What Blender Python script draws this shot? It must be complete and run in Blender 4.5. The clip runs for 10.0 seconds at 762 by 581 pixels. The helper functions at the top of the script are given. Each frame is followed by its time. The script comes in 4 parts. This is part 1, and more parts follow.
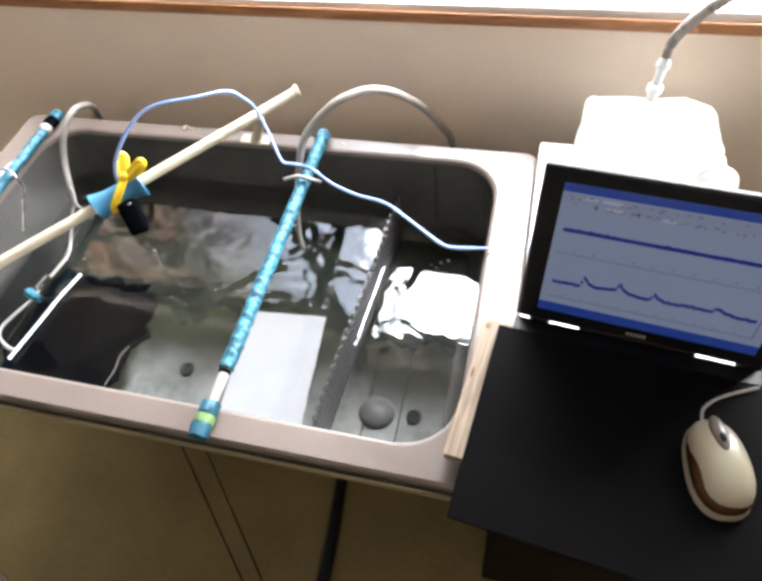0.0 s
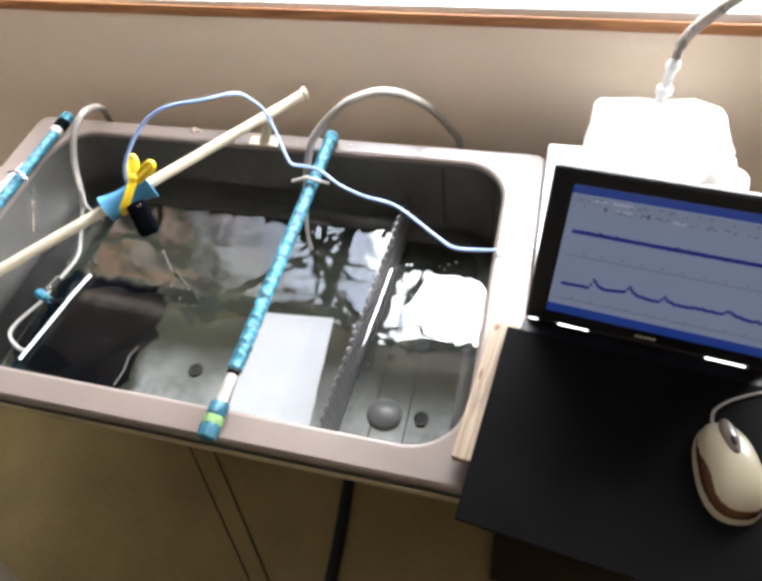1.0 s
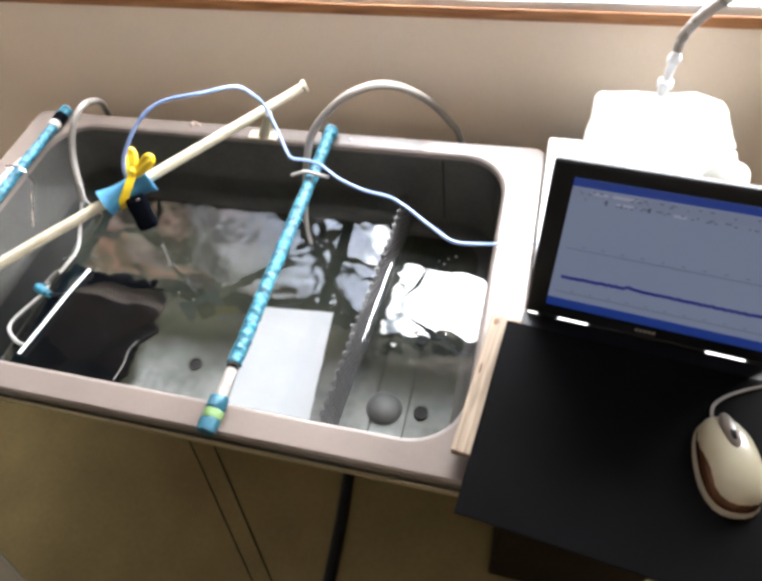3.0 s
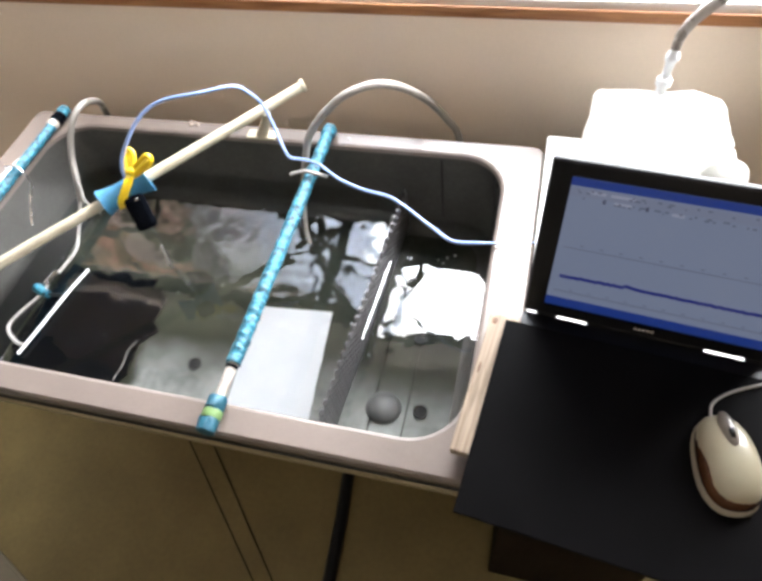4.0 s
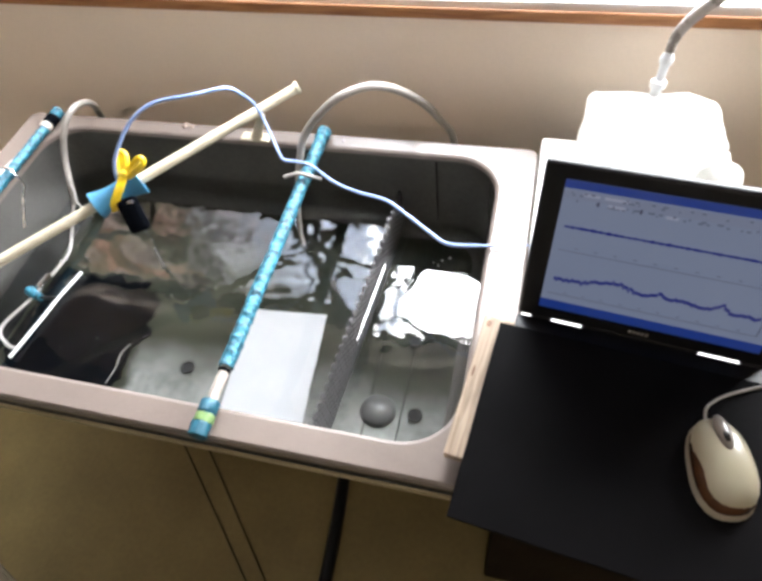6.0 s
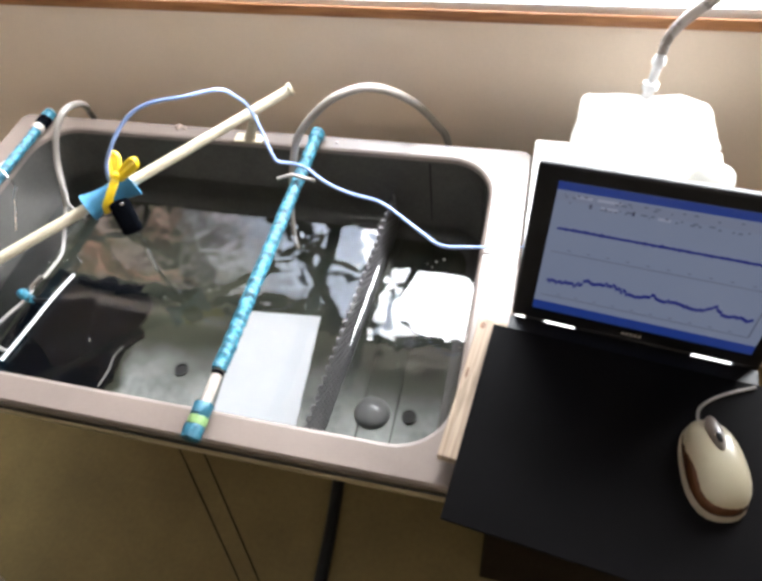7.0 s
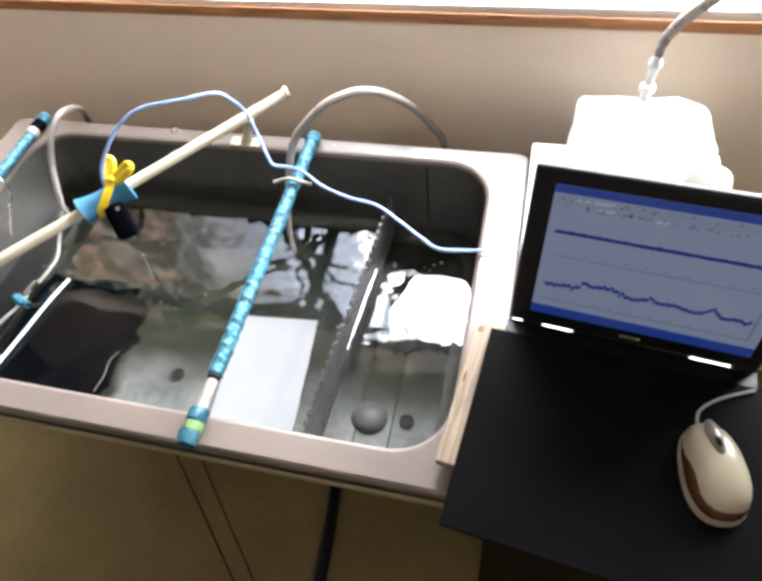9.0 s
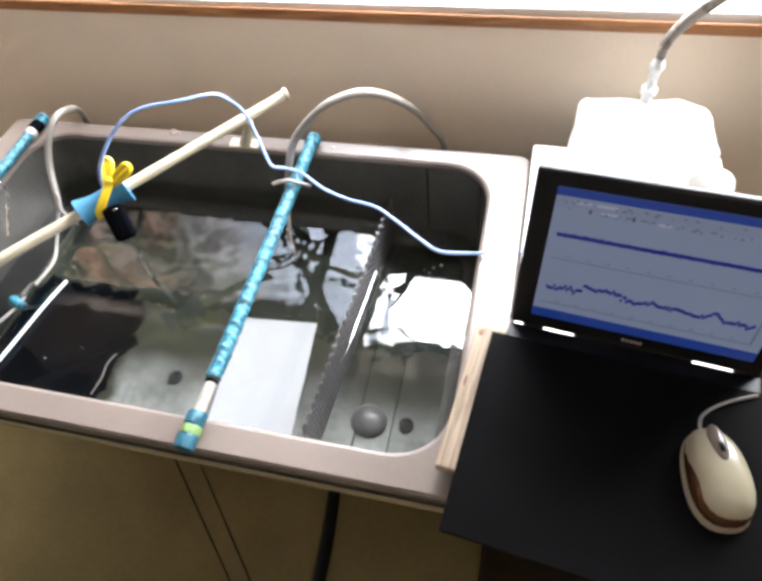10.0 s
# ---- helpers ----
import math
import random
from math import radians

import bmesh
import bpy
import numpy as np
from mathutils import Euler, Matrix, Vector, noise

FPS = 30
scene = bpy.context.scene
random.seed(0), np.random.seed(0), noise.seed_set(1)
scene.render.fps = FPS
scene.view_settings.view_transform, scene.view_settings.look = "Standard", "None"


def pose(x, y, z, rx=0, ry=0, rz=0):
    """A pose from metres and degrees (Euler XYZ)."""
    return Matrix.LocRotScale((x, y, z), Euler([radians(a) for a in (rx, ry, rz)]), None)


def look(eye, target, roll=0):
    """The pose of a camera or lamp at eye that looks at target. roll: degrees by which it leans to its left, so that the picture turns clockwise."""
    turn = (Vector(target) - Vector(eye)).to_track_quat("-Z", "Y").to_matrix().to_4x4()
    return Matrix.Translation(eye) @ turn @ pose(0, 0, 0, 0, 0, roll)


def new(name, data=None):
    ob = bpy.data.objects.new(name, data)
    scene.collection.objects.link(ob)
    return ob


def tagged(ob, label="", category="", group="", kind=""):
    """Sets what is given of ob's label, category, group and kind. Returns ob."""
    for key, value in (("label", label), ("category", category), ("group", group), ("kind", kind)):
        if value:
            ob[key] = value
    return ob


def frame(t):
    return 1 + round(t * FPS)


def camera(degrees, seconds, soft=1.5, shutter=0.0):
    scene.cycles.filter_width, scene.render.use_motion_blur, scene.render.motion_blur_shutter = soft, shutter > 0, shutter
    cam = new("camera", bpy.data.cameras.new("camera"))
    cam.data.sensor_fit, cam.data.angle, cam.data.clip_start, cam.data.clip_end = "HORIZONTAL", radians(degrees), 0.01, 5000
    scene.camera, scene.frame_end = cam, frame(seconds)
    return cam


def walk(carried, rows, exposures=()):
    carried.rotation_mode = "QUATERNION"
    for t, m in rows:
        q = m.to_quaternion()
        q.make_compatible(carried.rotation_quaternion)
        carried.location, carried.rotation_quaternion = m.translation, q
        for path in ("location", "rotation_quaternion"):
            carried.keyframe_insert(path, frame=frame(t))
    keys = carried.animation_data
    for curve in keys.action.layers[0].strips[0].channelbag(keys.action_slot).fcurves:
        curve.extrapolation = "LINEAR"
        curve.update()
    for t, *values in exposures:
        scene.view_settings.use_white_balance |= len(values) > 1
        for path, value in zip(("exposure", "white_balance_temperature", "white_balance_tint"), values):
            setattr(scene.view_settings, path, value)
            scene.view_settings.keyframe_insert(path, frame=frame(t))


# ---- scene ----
cam = camera(66.3, 10.0, soft=3.5)
PATH = [
    (0, (0.013, -0.024, 1.612), (-0.405, 1.054, -0.02), -9.9),
    (0.5, (0.014, -0.026, 1.613), (-0.421, 1.052, -0.014), -10.4),
    (1, (0.011, -0.024, 1.613), (-0.43, 1.052, -0.015), -10.7),
    (1.5, (0.01, -0.024, 1.612), (-0.434, 1.047, -0.018), -10.9),
    (2, (0.012, -0.025, 1.611), (-0.429, 1.042, -0.022), -10.7),
    (2.5, (0.011, -0.025, 1.61), (-0.429, 1.041, -0.025), -10.7),
    (4, (0.013, -0.023, 1.611), (-0.425, 1.036, -0.029), -11.0),
    (4.5, (0.013, -0.022, 1.61), (-0.424, 1.037, -0.029), -10.9),
    (5, (0.013, -0.02, 1.609), (-0.424, 1.042, -0.029), -10.9),
    (5.5, (0.015, -0.019, 1.607), (-0.42, 1.046, -0.029), -10.8),
    (7, (0.019, -0.016, 1.607), (-0.396, 1.056, -0.029), -10.1),
    (7.5, (0.019, -0.014, 1.605), (-0.388, 1.063, -0.03), -9.8),
    (8, (0.019, -0.014, 1.606), (-0.388, 1.065, -0.028), -9.8),
    (8.5, (0.019, -0.014, 1.605), (-0.389, 1.068, -0.027), -9.8),
    (9, (0.019, -0.013, 1.603), (-0.39, 1.071, -0.027), -9.9),
    (9.5, (0.018, -0.011, 1.602), (-0.39, 1.076, -0.026), -9.7),
    (10, (0.016, -0.008, 1.599), (-0.39, 1.081, -0.029), -9.6),
]
walk(cam, [(t, look(eye, target, roll)) for t, eye, target, roll in PATH])

# ---- world and light ----
world = bpy.data.worlds.new("world")
scene.world = world
world.use_nodes = True
wn = world.node_tree.nodes
sky = wn.new("ShaderNodeTexSky")
sky.sky_type = "NISHITA"
sky.sun_disc = False
sky.sun_elevation, sky.sun_rotation = radians(48), radians(20)
world.node_tree.links.new(sky.outputs[0], wn["Background"].inputs[0])
wn["Background"].inputs[1].default_value = 0.1
scene.view_settings.exposure = -0.05

SKY_POWER = 80.0
CEILING_FILL = 6.4

# ---- materials ----


def mat(name, color, rough=0.5, metal=0.0, vary=0.12, scale=8.0, bump=0.1, fine=90.0, spec=0.5, second=None, coat=0.0, tight=0.22):
    """A surface with two scales of variation, in metres of the object's own space."""
    m = bpy.data.materials.new(name)
    m.use_nodes = True
    n, l = m.node_tree.nodes, m.node_tree.links
    b = n["Principled BSDF"]
    co = n.new("ShaderNodeTexCoord")
    big, small = n.new("ShaderNodeTexNoise"), n.new("ShaderNodeTexNoise")
    big.inputs["Scale"].default_value, big.inputs["Detail"].default_value = scale, 5
    small.inputs["Scale"].default_value, small.inputs["Detail"].default_value = fine, 3
    l.new(co.outputs["Object"], big.inputs["Vector"])
    l.new(co.outputs["Object"], small.inputs["Vector"])
    ramp = n.new("ShaderNodeValToRGB")
    dark = [c * (1 - vary * 1.6) for c in color]
    light = second or [min(1, c * (1 + vary)) for c in color]
    ramp.color_ramp.elements[0].color, ramp.color_ramp.elements[1].color = (*dark, 1), (*light, 1)
    ramp.color_ramp.elements[0].position, ramp.color_ramp.elements[1].position = 0.5 - tight, 0.5 + tight
    mix = n.new("ShaderNodeMath")
    mix.operation = "MULTIPLY_ADD"
    mix.inputs[1].default_value = 0.3
    l.new(small.outputs["Fac"], mix.inputs[0])
    sc = n.new("ShaderNodeMath")
    sc.operation = "MULTIPLY"
    sc.inputs[1].default_value = 0.7
    l.new(big.outputs["Fac"], sc.inputs[0])
    l.new(sc.outputs[0], mix.inputs[2])
    l.new(mix.outputs[0], ramp.inputs[0])
    l.new(ramp.outputs[0], b.inputs["Base Color"])
    rr = n.new("ShaderNodeMapRange")
    rr.inputs["To Min"].default_value, rr.inputs["To Max"].default_value = max(0.02, rough * 0.8), min(1, rough * 1.2)
    l.new(mix.outputs[0], rr.inputs["Value"])
    l.new(rr.outputs[0], b.inputs["Roughness"])
    b.inputs["Metallic"].default_value = metal
    b.inputs["Specular IOR Level"].default_value = spec
    b.inputs["Coat Weight"].default_value = coat
    if bump:
        bp = n.new("ShaderNodeBump")
        bp.inputs["Strength"].default_value, bp.inputs["Distance"].default_value = bump, 0.002
        l.new(small.outputs["Fac"], bp.inputs["Height"])
        l.new(bp.outputs[0], b.inputs["Normal"])
    return m


def wood(name, dark, light, along=(1, 14, 14), scale=9.0, rough=0.5):
    m = mat(name, light, rough)
    n, l = m.node_tree.nodes, m.node_tree.links
    mp = n.new("ShaderNodeMapping")
    mp.inputs["Scale"].default_value = along
    tex = n.new("ShaderNodeTexNoise")
    tex.inputs["Scale"].default_value, tex.inputs["Detail"].default_value, tex.inputs["Distortion"].default_value = scale, 6, 0.6
    co = next(k for k in n if k.type == "TEX_COORD")
    l.new(co.outputs["Object"], mp.inputs[0])
    l.new(mp.outputs[0], tex.inputs["Vector"])
    rp = n.new("ShaderNodeValToRGB")
    rp.color_ramp.elements[0].color, rp.color_ramp.elements[1].color = (*dark, 1), (*light, 1)
    rp.color_ramp.elements[0].position, rp.color_ramp.elements[1].position = 0.35, 0.65
    l.new(tex.outputs["Fac"], rp.inputs[0])
    l.new(rp.outputs[0], n["Principled BSDF"].inputs["Base Color"])
    return m


def glow(name, color, power):
    m = bpy.data.materials.new(name)
    m.use_nodes = True
    b = m.node_tree.nodes["Principled BSDF"]
    b.inputs["Base Color"].default_value = (0.02, 0.02, 0.02, 1)
    b.inputs["Roughness"].default_value = 0.35
    b.inputs["Emission Color"].default_value = (*color, 1)
    b.inputs["Emission Strength"].default_value = power
    return m


def clear(name, ior, tint=(1, 1, 1), rough=0.0, thin=False, gloss=0.0):
    m = bpy.data.materials.new(name)
    m.use_nodes = True
    n, l = m.node_tree.nodes, m.node_tree.links
    g, h, k, x = n.new("ShaderNodeBsdfTransparent" if thin else "ShaderNodeBsdfRefraction"), n.new("ShaderNodeBsdfGlossy"), n.new("ShaderNodeFresnel"), n.new("ShaderNodeMixShader")
    if not thin:
        g.inputs["IOR"].default_value, g.inputs["Roughness"].default_value = ior, rough
    g.inputs["Color"].default_value = (*tint, 1)
    h.inputs["Roughness"].default_value = rough
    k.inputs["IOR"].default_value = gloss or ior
    x.inputs[0].default_value = 0.05
    if not thin:
        l.new(k.outputs[0], x.inputs[0])
    l.new(g.outputs[0], x.inputs[1])
    l.new(h.outputs[0], x.inputs[2])
    l.new(x.outputs[0], n["Material Output"].inputs["Surface"])
    return m


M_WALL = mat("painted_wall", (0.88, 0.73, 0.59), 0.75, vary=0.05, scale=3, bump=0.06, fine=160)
# unseen walls and ceiling: dark colours that hold down the bounced light
M_ROOM = mat("dimmed_room_paint", (0.22, 0.195, 0.165), 0.85, vary=0.04, scale=2, bump=0.05)
M_CEIL = mat("dimmed_ceiling_paint", (0.46, 0.44, 0.415), 0.9, vary=0.03, scale=2, bump=0.1, fine=60)
M_TRIM = wood("varnished_trim", (0.22, 0.08, 0.025), (0.42, 0.19, 0.07), (1, 16, 16), 7, 0.6)
M_SILL = mat("white_sill", (0.8, 0.79, 0.76), 0.5, vary=0.04)
M_FLOOR = mat("vinyl_floor", (0.150, 0.112, 0.047), 0.6, spec=0.15, vary=0.18, scale=5, bump=0.08, fine=70)
M_RIM = mat("rim_enamel", (0.158, 0.127, 0.110), 0.30, vary=0.10, scale=9, bump=0.03, fine=220, spec=0.65)
M_STEEL = mat("worn_steel", (0.140, 0.136, 0.126), 0.24, 0.5, spec=0.2, vary=0.22, scale=7, bump=0.05, fine=140)
def bed():
    """Basin floor: worn bare steel towards the front; further back and at the left, dark greenish shade painted in."""
    m = mat("shaded_steel", (0.31, 0.315, 0.295), 0.45, 0.0, spec=0.08, vary=0.3, scale=16, bump=0.05)
    n, l = m.node_tree.nodes, m.node_tree.links
    b = n["Principled BSDF"]
    co = next(k for k in n if k.type == "TEX_COORD")
    bare = next(k for k in n if k.type == "VALTORGB")
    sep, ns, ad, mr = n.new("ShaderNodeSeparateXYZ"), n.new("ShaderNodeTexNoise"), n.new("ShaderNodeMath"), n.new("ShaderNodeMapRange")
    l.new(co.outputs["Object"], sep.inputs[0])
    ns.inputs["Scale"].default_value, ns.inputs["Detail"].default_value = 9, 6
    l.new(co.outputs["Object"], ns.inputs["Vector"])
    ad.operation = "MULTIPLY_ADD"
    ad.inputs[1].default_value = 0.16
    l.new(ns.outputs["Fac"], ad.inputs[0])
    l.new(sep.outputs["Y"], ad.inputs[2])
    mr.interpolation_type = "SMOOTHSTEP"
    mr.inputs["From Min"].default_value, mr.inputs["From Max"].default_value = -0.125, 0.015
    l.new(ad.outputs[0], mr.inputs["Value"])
    # the shade itself, put into the floor's colour as a dark green ramp
    shade_ramp = n.new("ShaderNodeValToRGB")
    shade_ramp.color_ramp.elements[0].color, shade_ramp.color_ramp.elements[1].color = (0.012, 0.014, 0.010, 1), (0.040, 0.042, 0.028, 1)
    shade_ramp.color_ramp.elements[0].position, shade_ramp.color_ramp.elements[1].position = 0.35, 0.65
    l.new(ns.outputs["Fac"], shade_ramp.inputs[0])
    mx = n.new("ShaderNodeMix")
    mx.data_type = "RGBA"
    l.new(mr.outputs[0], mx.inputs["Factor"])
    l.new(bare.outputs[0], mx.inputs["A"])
    l.new(shade_ramp.outputs[0], mx.inputs["B"])
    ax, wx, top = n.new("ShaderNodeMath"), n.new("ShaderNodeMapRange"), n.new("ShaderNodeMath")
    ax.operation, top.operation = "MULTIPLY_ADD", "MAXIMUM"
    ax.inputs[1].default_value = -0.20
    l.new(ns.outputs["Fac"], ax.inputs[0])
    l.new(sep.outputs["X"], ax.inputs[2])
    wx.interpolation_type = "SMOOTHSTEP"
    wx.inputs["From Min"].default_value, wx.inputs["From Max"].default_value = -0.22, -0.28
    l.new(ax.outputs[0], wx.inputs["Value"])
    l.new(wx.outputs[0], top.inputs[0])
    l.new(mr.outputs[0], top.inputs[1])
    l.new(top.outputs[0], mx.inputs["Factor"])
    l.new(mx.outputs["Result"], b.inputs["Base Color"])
    return m


M_BED = bed()
M_DIV = mat("divider_steel", (0.16, 0.152, 0.155), 0.30, 0.6, vary=0.2, scale=30, bump=0.05)
M_LIP = mat("tan_lip", (0.27, 0.21, 0.115), 0.5, vary=0.12, scale=20)
M_BODY = mat("tank_underside", (0.35, 0.30, 0.22), 0.7, vary=0.1)
M_DARK = mat("black_rubber", (0.003, 0.0035, 0.005), 0.7, spec=0.0, vary=0.3, scale=12)
M_SHADE = mat("shade_sheet", (0.016, 0.017, 0.017), 0.7, spec=0.1, vary=0.3, scale=14)
M_HOLE = mat("hole_dark", (0.01, 0.01, 0.01), 0.9, vary=0.1)
M_WHITE = mat("white_plastic", (0.88, 0.89, 0.91), 0.35, vary=0.03, scale=12, bump=0.03)
M_TEAL = mat("teal_tape", (0.008, 0.095, 0.15), 0.5, vary=0.5, scale=110, bump=0.6, fine=240, second=(0.035, 0.23, 0.33), tight=0.13)
M_TEALD = mat("dark_teal_tape", (0.006, 0.075, 0.115), 0.5, vary=0.3, scale=60, bump=0.5, fine=260)
M_FOAM = mat("blue_foam", (0.030, 0.165, 0.29), 0.75, vary=0.15, scale=40, bump=0.4, fine=300)
M_ROD = mat("ivory_rod", (0.53, 0.475, 0.355), 0.4, vary=0.08, scale=25, bump=0.05)
M_PIPE = mat("pale_pipe", (0.40, 0.35, 0.31), 0.3, vary=0.35, scale=60)
M_YEL = mat("yellow_plastic", (0.66, 0.45, 0.01), 0.32, vary=0.12, scale=50, bump=0.05)
M_BLACK = mat("black_plastic", (0.006, 0.006, 0.007), 0.42, spec=0.2, vary=0.25, scale=30, bump=0.08)
M_BOARD = mat("black_board", (0.0033, 0.0030, 0.0033), 0.55, spec=0.03, vary=0.25, scale=9, bump=0.12, fine=400)
M_HOSEL = mat("pale_hose", (0.19, 0.172, 0.155), 0.3, vary=0.12, scale=30, bump=0.06)
M_ARM = mat("spout_metal", (0.42, 0.38, 0.35), 0.28, 0.35, vary=0.15, scale=30, bump=0.06)
M_HOSE = mat("grey_hose", (0.36, 0.33, 0.30), 0.2, vary=0.12, scale=30, bump=0.06)
M_TUBE = mat("milky_tube", (0.33, 0.31, 0.29), 0.3, vary=0.08, scale=60)
M_BLUEW = mat("blue_wire", (0.25, 0.36, 0.64), 0.4, vary=0.1, scale=60)
M_CHROME = mat("chrome", (0.78, 0.77, 0.78), 0.14, 1.0, vary=0.05, scale=40, bump=0.02)
M_CLOTH = mat("white_cloth", (0.92, 0.92, 0.91), 0.9, vary=0.02, scale=30, bump=0.4, fine=500)
cn, cl = M_CLOTH.node_tree.nodes, M_CLOTH.node_tree.links
ctr, cmx = cn.new("ShaderNodeBsdfTranslucent"), cn.new("ShaderNodeMixShader")
ctr.inputs["Color"].default_value = (0.9, 0.9, 0.88, 1)
cmx.inputs[0].default_value = 0.78
cl.new(cn["Principled BSDF"].outputs[0], cmx.inputs[1])
cl.new(ctr.outputs[0], cmx.inputs[2])
cl.new(cmx.outputs[0], cn["Material Output"].inputs["Surface"])
M_MOUSE = mat("cream_plastic", (0.325, 0.29, 0.205), 0.3, vary=0.05, scale=30, bump=0.02, coat=0.2)
M_AMBER = mat("bronze_band", (0.105, 0.040, 0.016), 0.2, 0.5, vary=0.2, scale=40, bump=0.02)
M_LOWER = mat("pale_grey_plastic", (0.27, 0.24, 0.185), 0.35, vary=0.06, scale=40)
M_SLOT = mat("taupe_plastic", (0.15, 0.125, 0.105), 0.3, vary=0.1, scale=40)
M_GREY = mat("grey_plastic", (0.30, 0.28, 0.26), 0.35, vary=0.1, scale=40)
M_PLANK = wood("raw_plank", (0.17, 0.118, 0.078), (0.33, 0.25, 0.18), (14, 1, 14), 9, 0.7)
M_KNOT = mat("wood_knot", (0.14, 0.07, 0.035), 0.7, vary=0.3, scale=80)
M_MAT = mat("pale_mat", (0.15, 0.125, 0.085), 0.8, vary=0.1, scale=12)
M_BUBBLE = mat("bubble_film", (0.45, 0.46, 0.40), 0.1, vary=0.05, scale=200)
M_FLAKE = mat("dried_crumb", (0.30, 0.24, 0.20), 0.85, vary=0.35, scale=120, bump=0.5)
# brown taken nearly to black: holds the shade under counter and laptop
M_BASE = wood("shaded_base_wood", (0.006, 0.0035, 0.002), (0.013, 0.0075, 0.004), (14, 14, 1), 8, 0.8)
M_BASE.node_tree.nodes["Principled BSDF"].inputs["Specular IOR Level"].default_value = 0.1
M_DOME = mat("dull_dome_steel", (0.13, 0.13, 0.125), 0.32, 0.4, vary=0.25, scale=40, bump=0.04)
M_GREEN = mat("green_label", (0.15, 0.25, 0.09), 0.5, vary=0.2, scale=80)
M_WATER = clear("water", 1.333, (0.945, 0.955, 0.96), gloss=1.6)  # gloss raised above water's own for a stronger reflection
M_GLASS = clear("window_glass", 1.45, thin=True)
M_SCREEN = glow("screen_field", (0.345, 0.415, 0.61), 0.39)
M_BAR = glow("screen_blue_bar", (0.008, 0.055, 0.38), 0.44)
M_TOOL = glow("screen_tool_row", (0.32, 0.37, 0.54), 0.41)
M_TRACE = glow("screen_trace", (0.004, 0.012, 0.20), 0.65)
M_LINE = glow("screen_line", (0.15, 0.17, 0.27), 0.45)
M_MARK = glow("screen_mark", (0.05, 0.05, 0.12), 0.45)
M_PALE = glow("screen_pale", (0.50, 0.53, 0.70), 0.45)

# ---- building helpers ----


def finish(bm, smooth=35):
    bmesh.ops.recalc_face_normals(bm, faces=bm.faces)
    for f in bm.faces:
        f.smooth = smooth > 0
    for e in bm.edges:
        if len(e.link_faces) == 2 and e.calc_face_angle(0) > radians(smooth):
            e.smooth = False


def mesh(name, bm, material, smooth=35):
    finish(bm, smooth)
    me = bpy.data.meshes.new(name)
    bm.to_mesh(me)
    bm.free()
    for m in material if isinstance(material, (list, tuple)) else [material]:
        me.materials.append(m)
    return new(name, me)


def part(name, bm, material, parent, label="", smooth=35):
    ob = mesh(name, bm, material, smooth)
    ob.parent = parent
    if label:
        tagged(ob, label)
    return ob


def empty(name, label, category, at=(0, 0, 0), group="", kind=""):
    ob = new(name)
    ob.empty_display_size = 0.05
    ob.location = at
    return tagged(ob, label, category, group, kind)


def under(parent):
    """Where a part is given in world places, its parent's offset is taken off."""
    return Matrix.Translation(-Vector(parent.location))


def box(bm, a, b, bevel=0.0, seg=2, turn=None):
    """A box from corner a to corner b, its edges rounded."""
    c = [(p + q) / 2 for p, q in zip(a, b)]
    s = [abs(q - p) for p, q in zip(a, b)]
    r = bmesh.ops.create_cube(bm, size=1.0, matrix=Matrix.Translation(c) @ Matrix.Diagonal((*s, 1)))
    vs = r["verts"]
    if bevel:
        es = list({e for v in vs for e in v.link_edges})
        out = bmesh.ops.bevel(bm, geom=es, offset=bevel, segments=seg, profile=0.5, affect="EDGES")
        vs = list({v for f in out["faces"] for v in f.verts} | {v for v in vs if v.is_valid})
    if turn is not None:
        bmesh.ops.transform(bm, matrix=turn, verts=[v for v in vs if v.is_valid])
    return vs


def smoothed(points, steps):
    """A Catmull-Rom curve through the points."""
    p = [Vector(q) for q in points]
    p = [p[0] * 2 - p[1]] + p + [p[-1] * 2 - p[-2]]
    out = []
    for i in range(1, len(p) - 2):
        for k in range(steps):
            t = k / steps
            a, b, c, d = p[i - 1], p[i], p[i + 1], p[i + 2]
            out.append(0.5 * (2 * b + (c - a) * t + (2 * a - 5 * b + 4 * c - d) * t * t + (3 * b - a - 3 * c + d) * t ** 3))
    return out + [p[-2]]


def tube(bm, points, radius, sides=10, steps=6, rough=0.0, shift=(0, 0, 0)):
    """A round tube along points; radius a number or a function of 0..1."""
    path = smoothed(points, steps) if steps > 1 else [Vector(p) for p in points]
    sh = Vector(shift)
    rings, up = [], Vector((0.13, 0.21, 0.97))
    for i, q in enumerate(path):
        d = (path[min(i + 1, len(path) - 1)] - path[max(i - 1, 0)]).normalized()
        u = (up - d * up.dot(d)).normalized()
        up = u
        w = d.cross(u)
        r = radius(i / (len(path) - 1)) if callable(radius) else radius
        ring = []
        for k in range(sides):
            a = 2 * math.pi * k / sides
            rr = r * (1 + rough * noise.noise(q * 90 + Vector((k * 0.7, 0, 0))))
            ring.append(bm.verts.new(q - sh + rr * (math.cos(a) * u + math.sin(a) * w)))
        rings.append(ring)
    for a, b in zip(rings, rings[1:]):
        for k in range(sides):
            bm.faces.new((a[k], a[(k + 1) % sides], b[(k + 1) % sides], b[k]))
    bm.faces.new(rings[0])
    bm.faces.new(rings[-1][::-1])


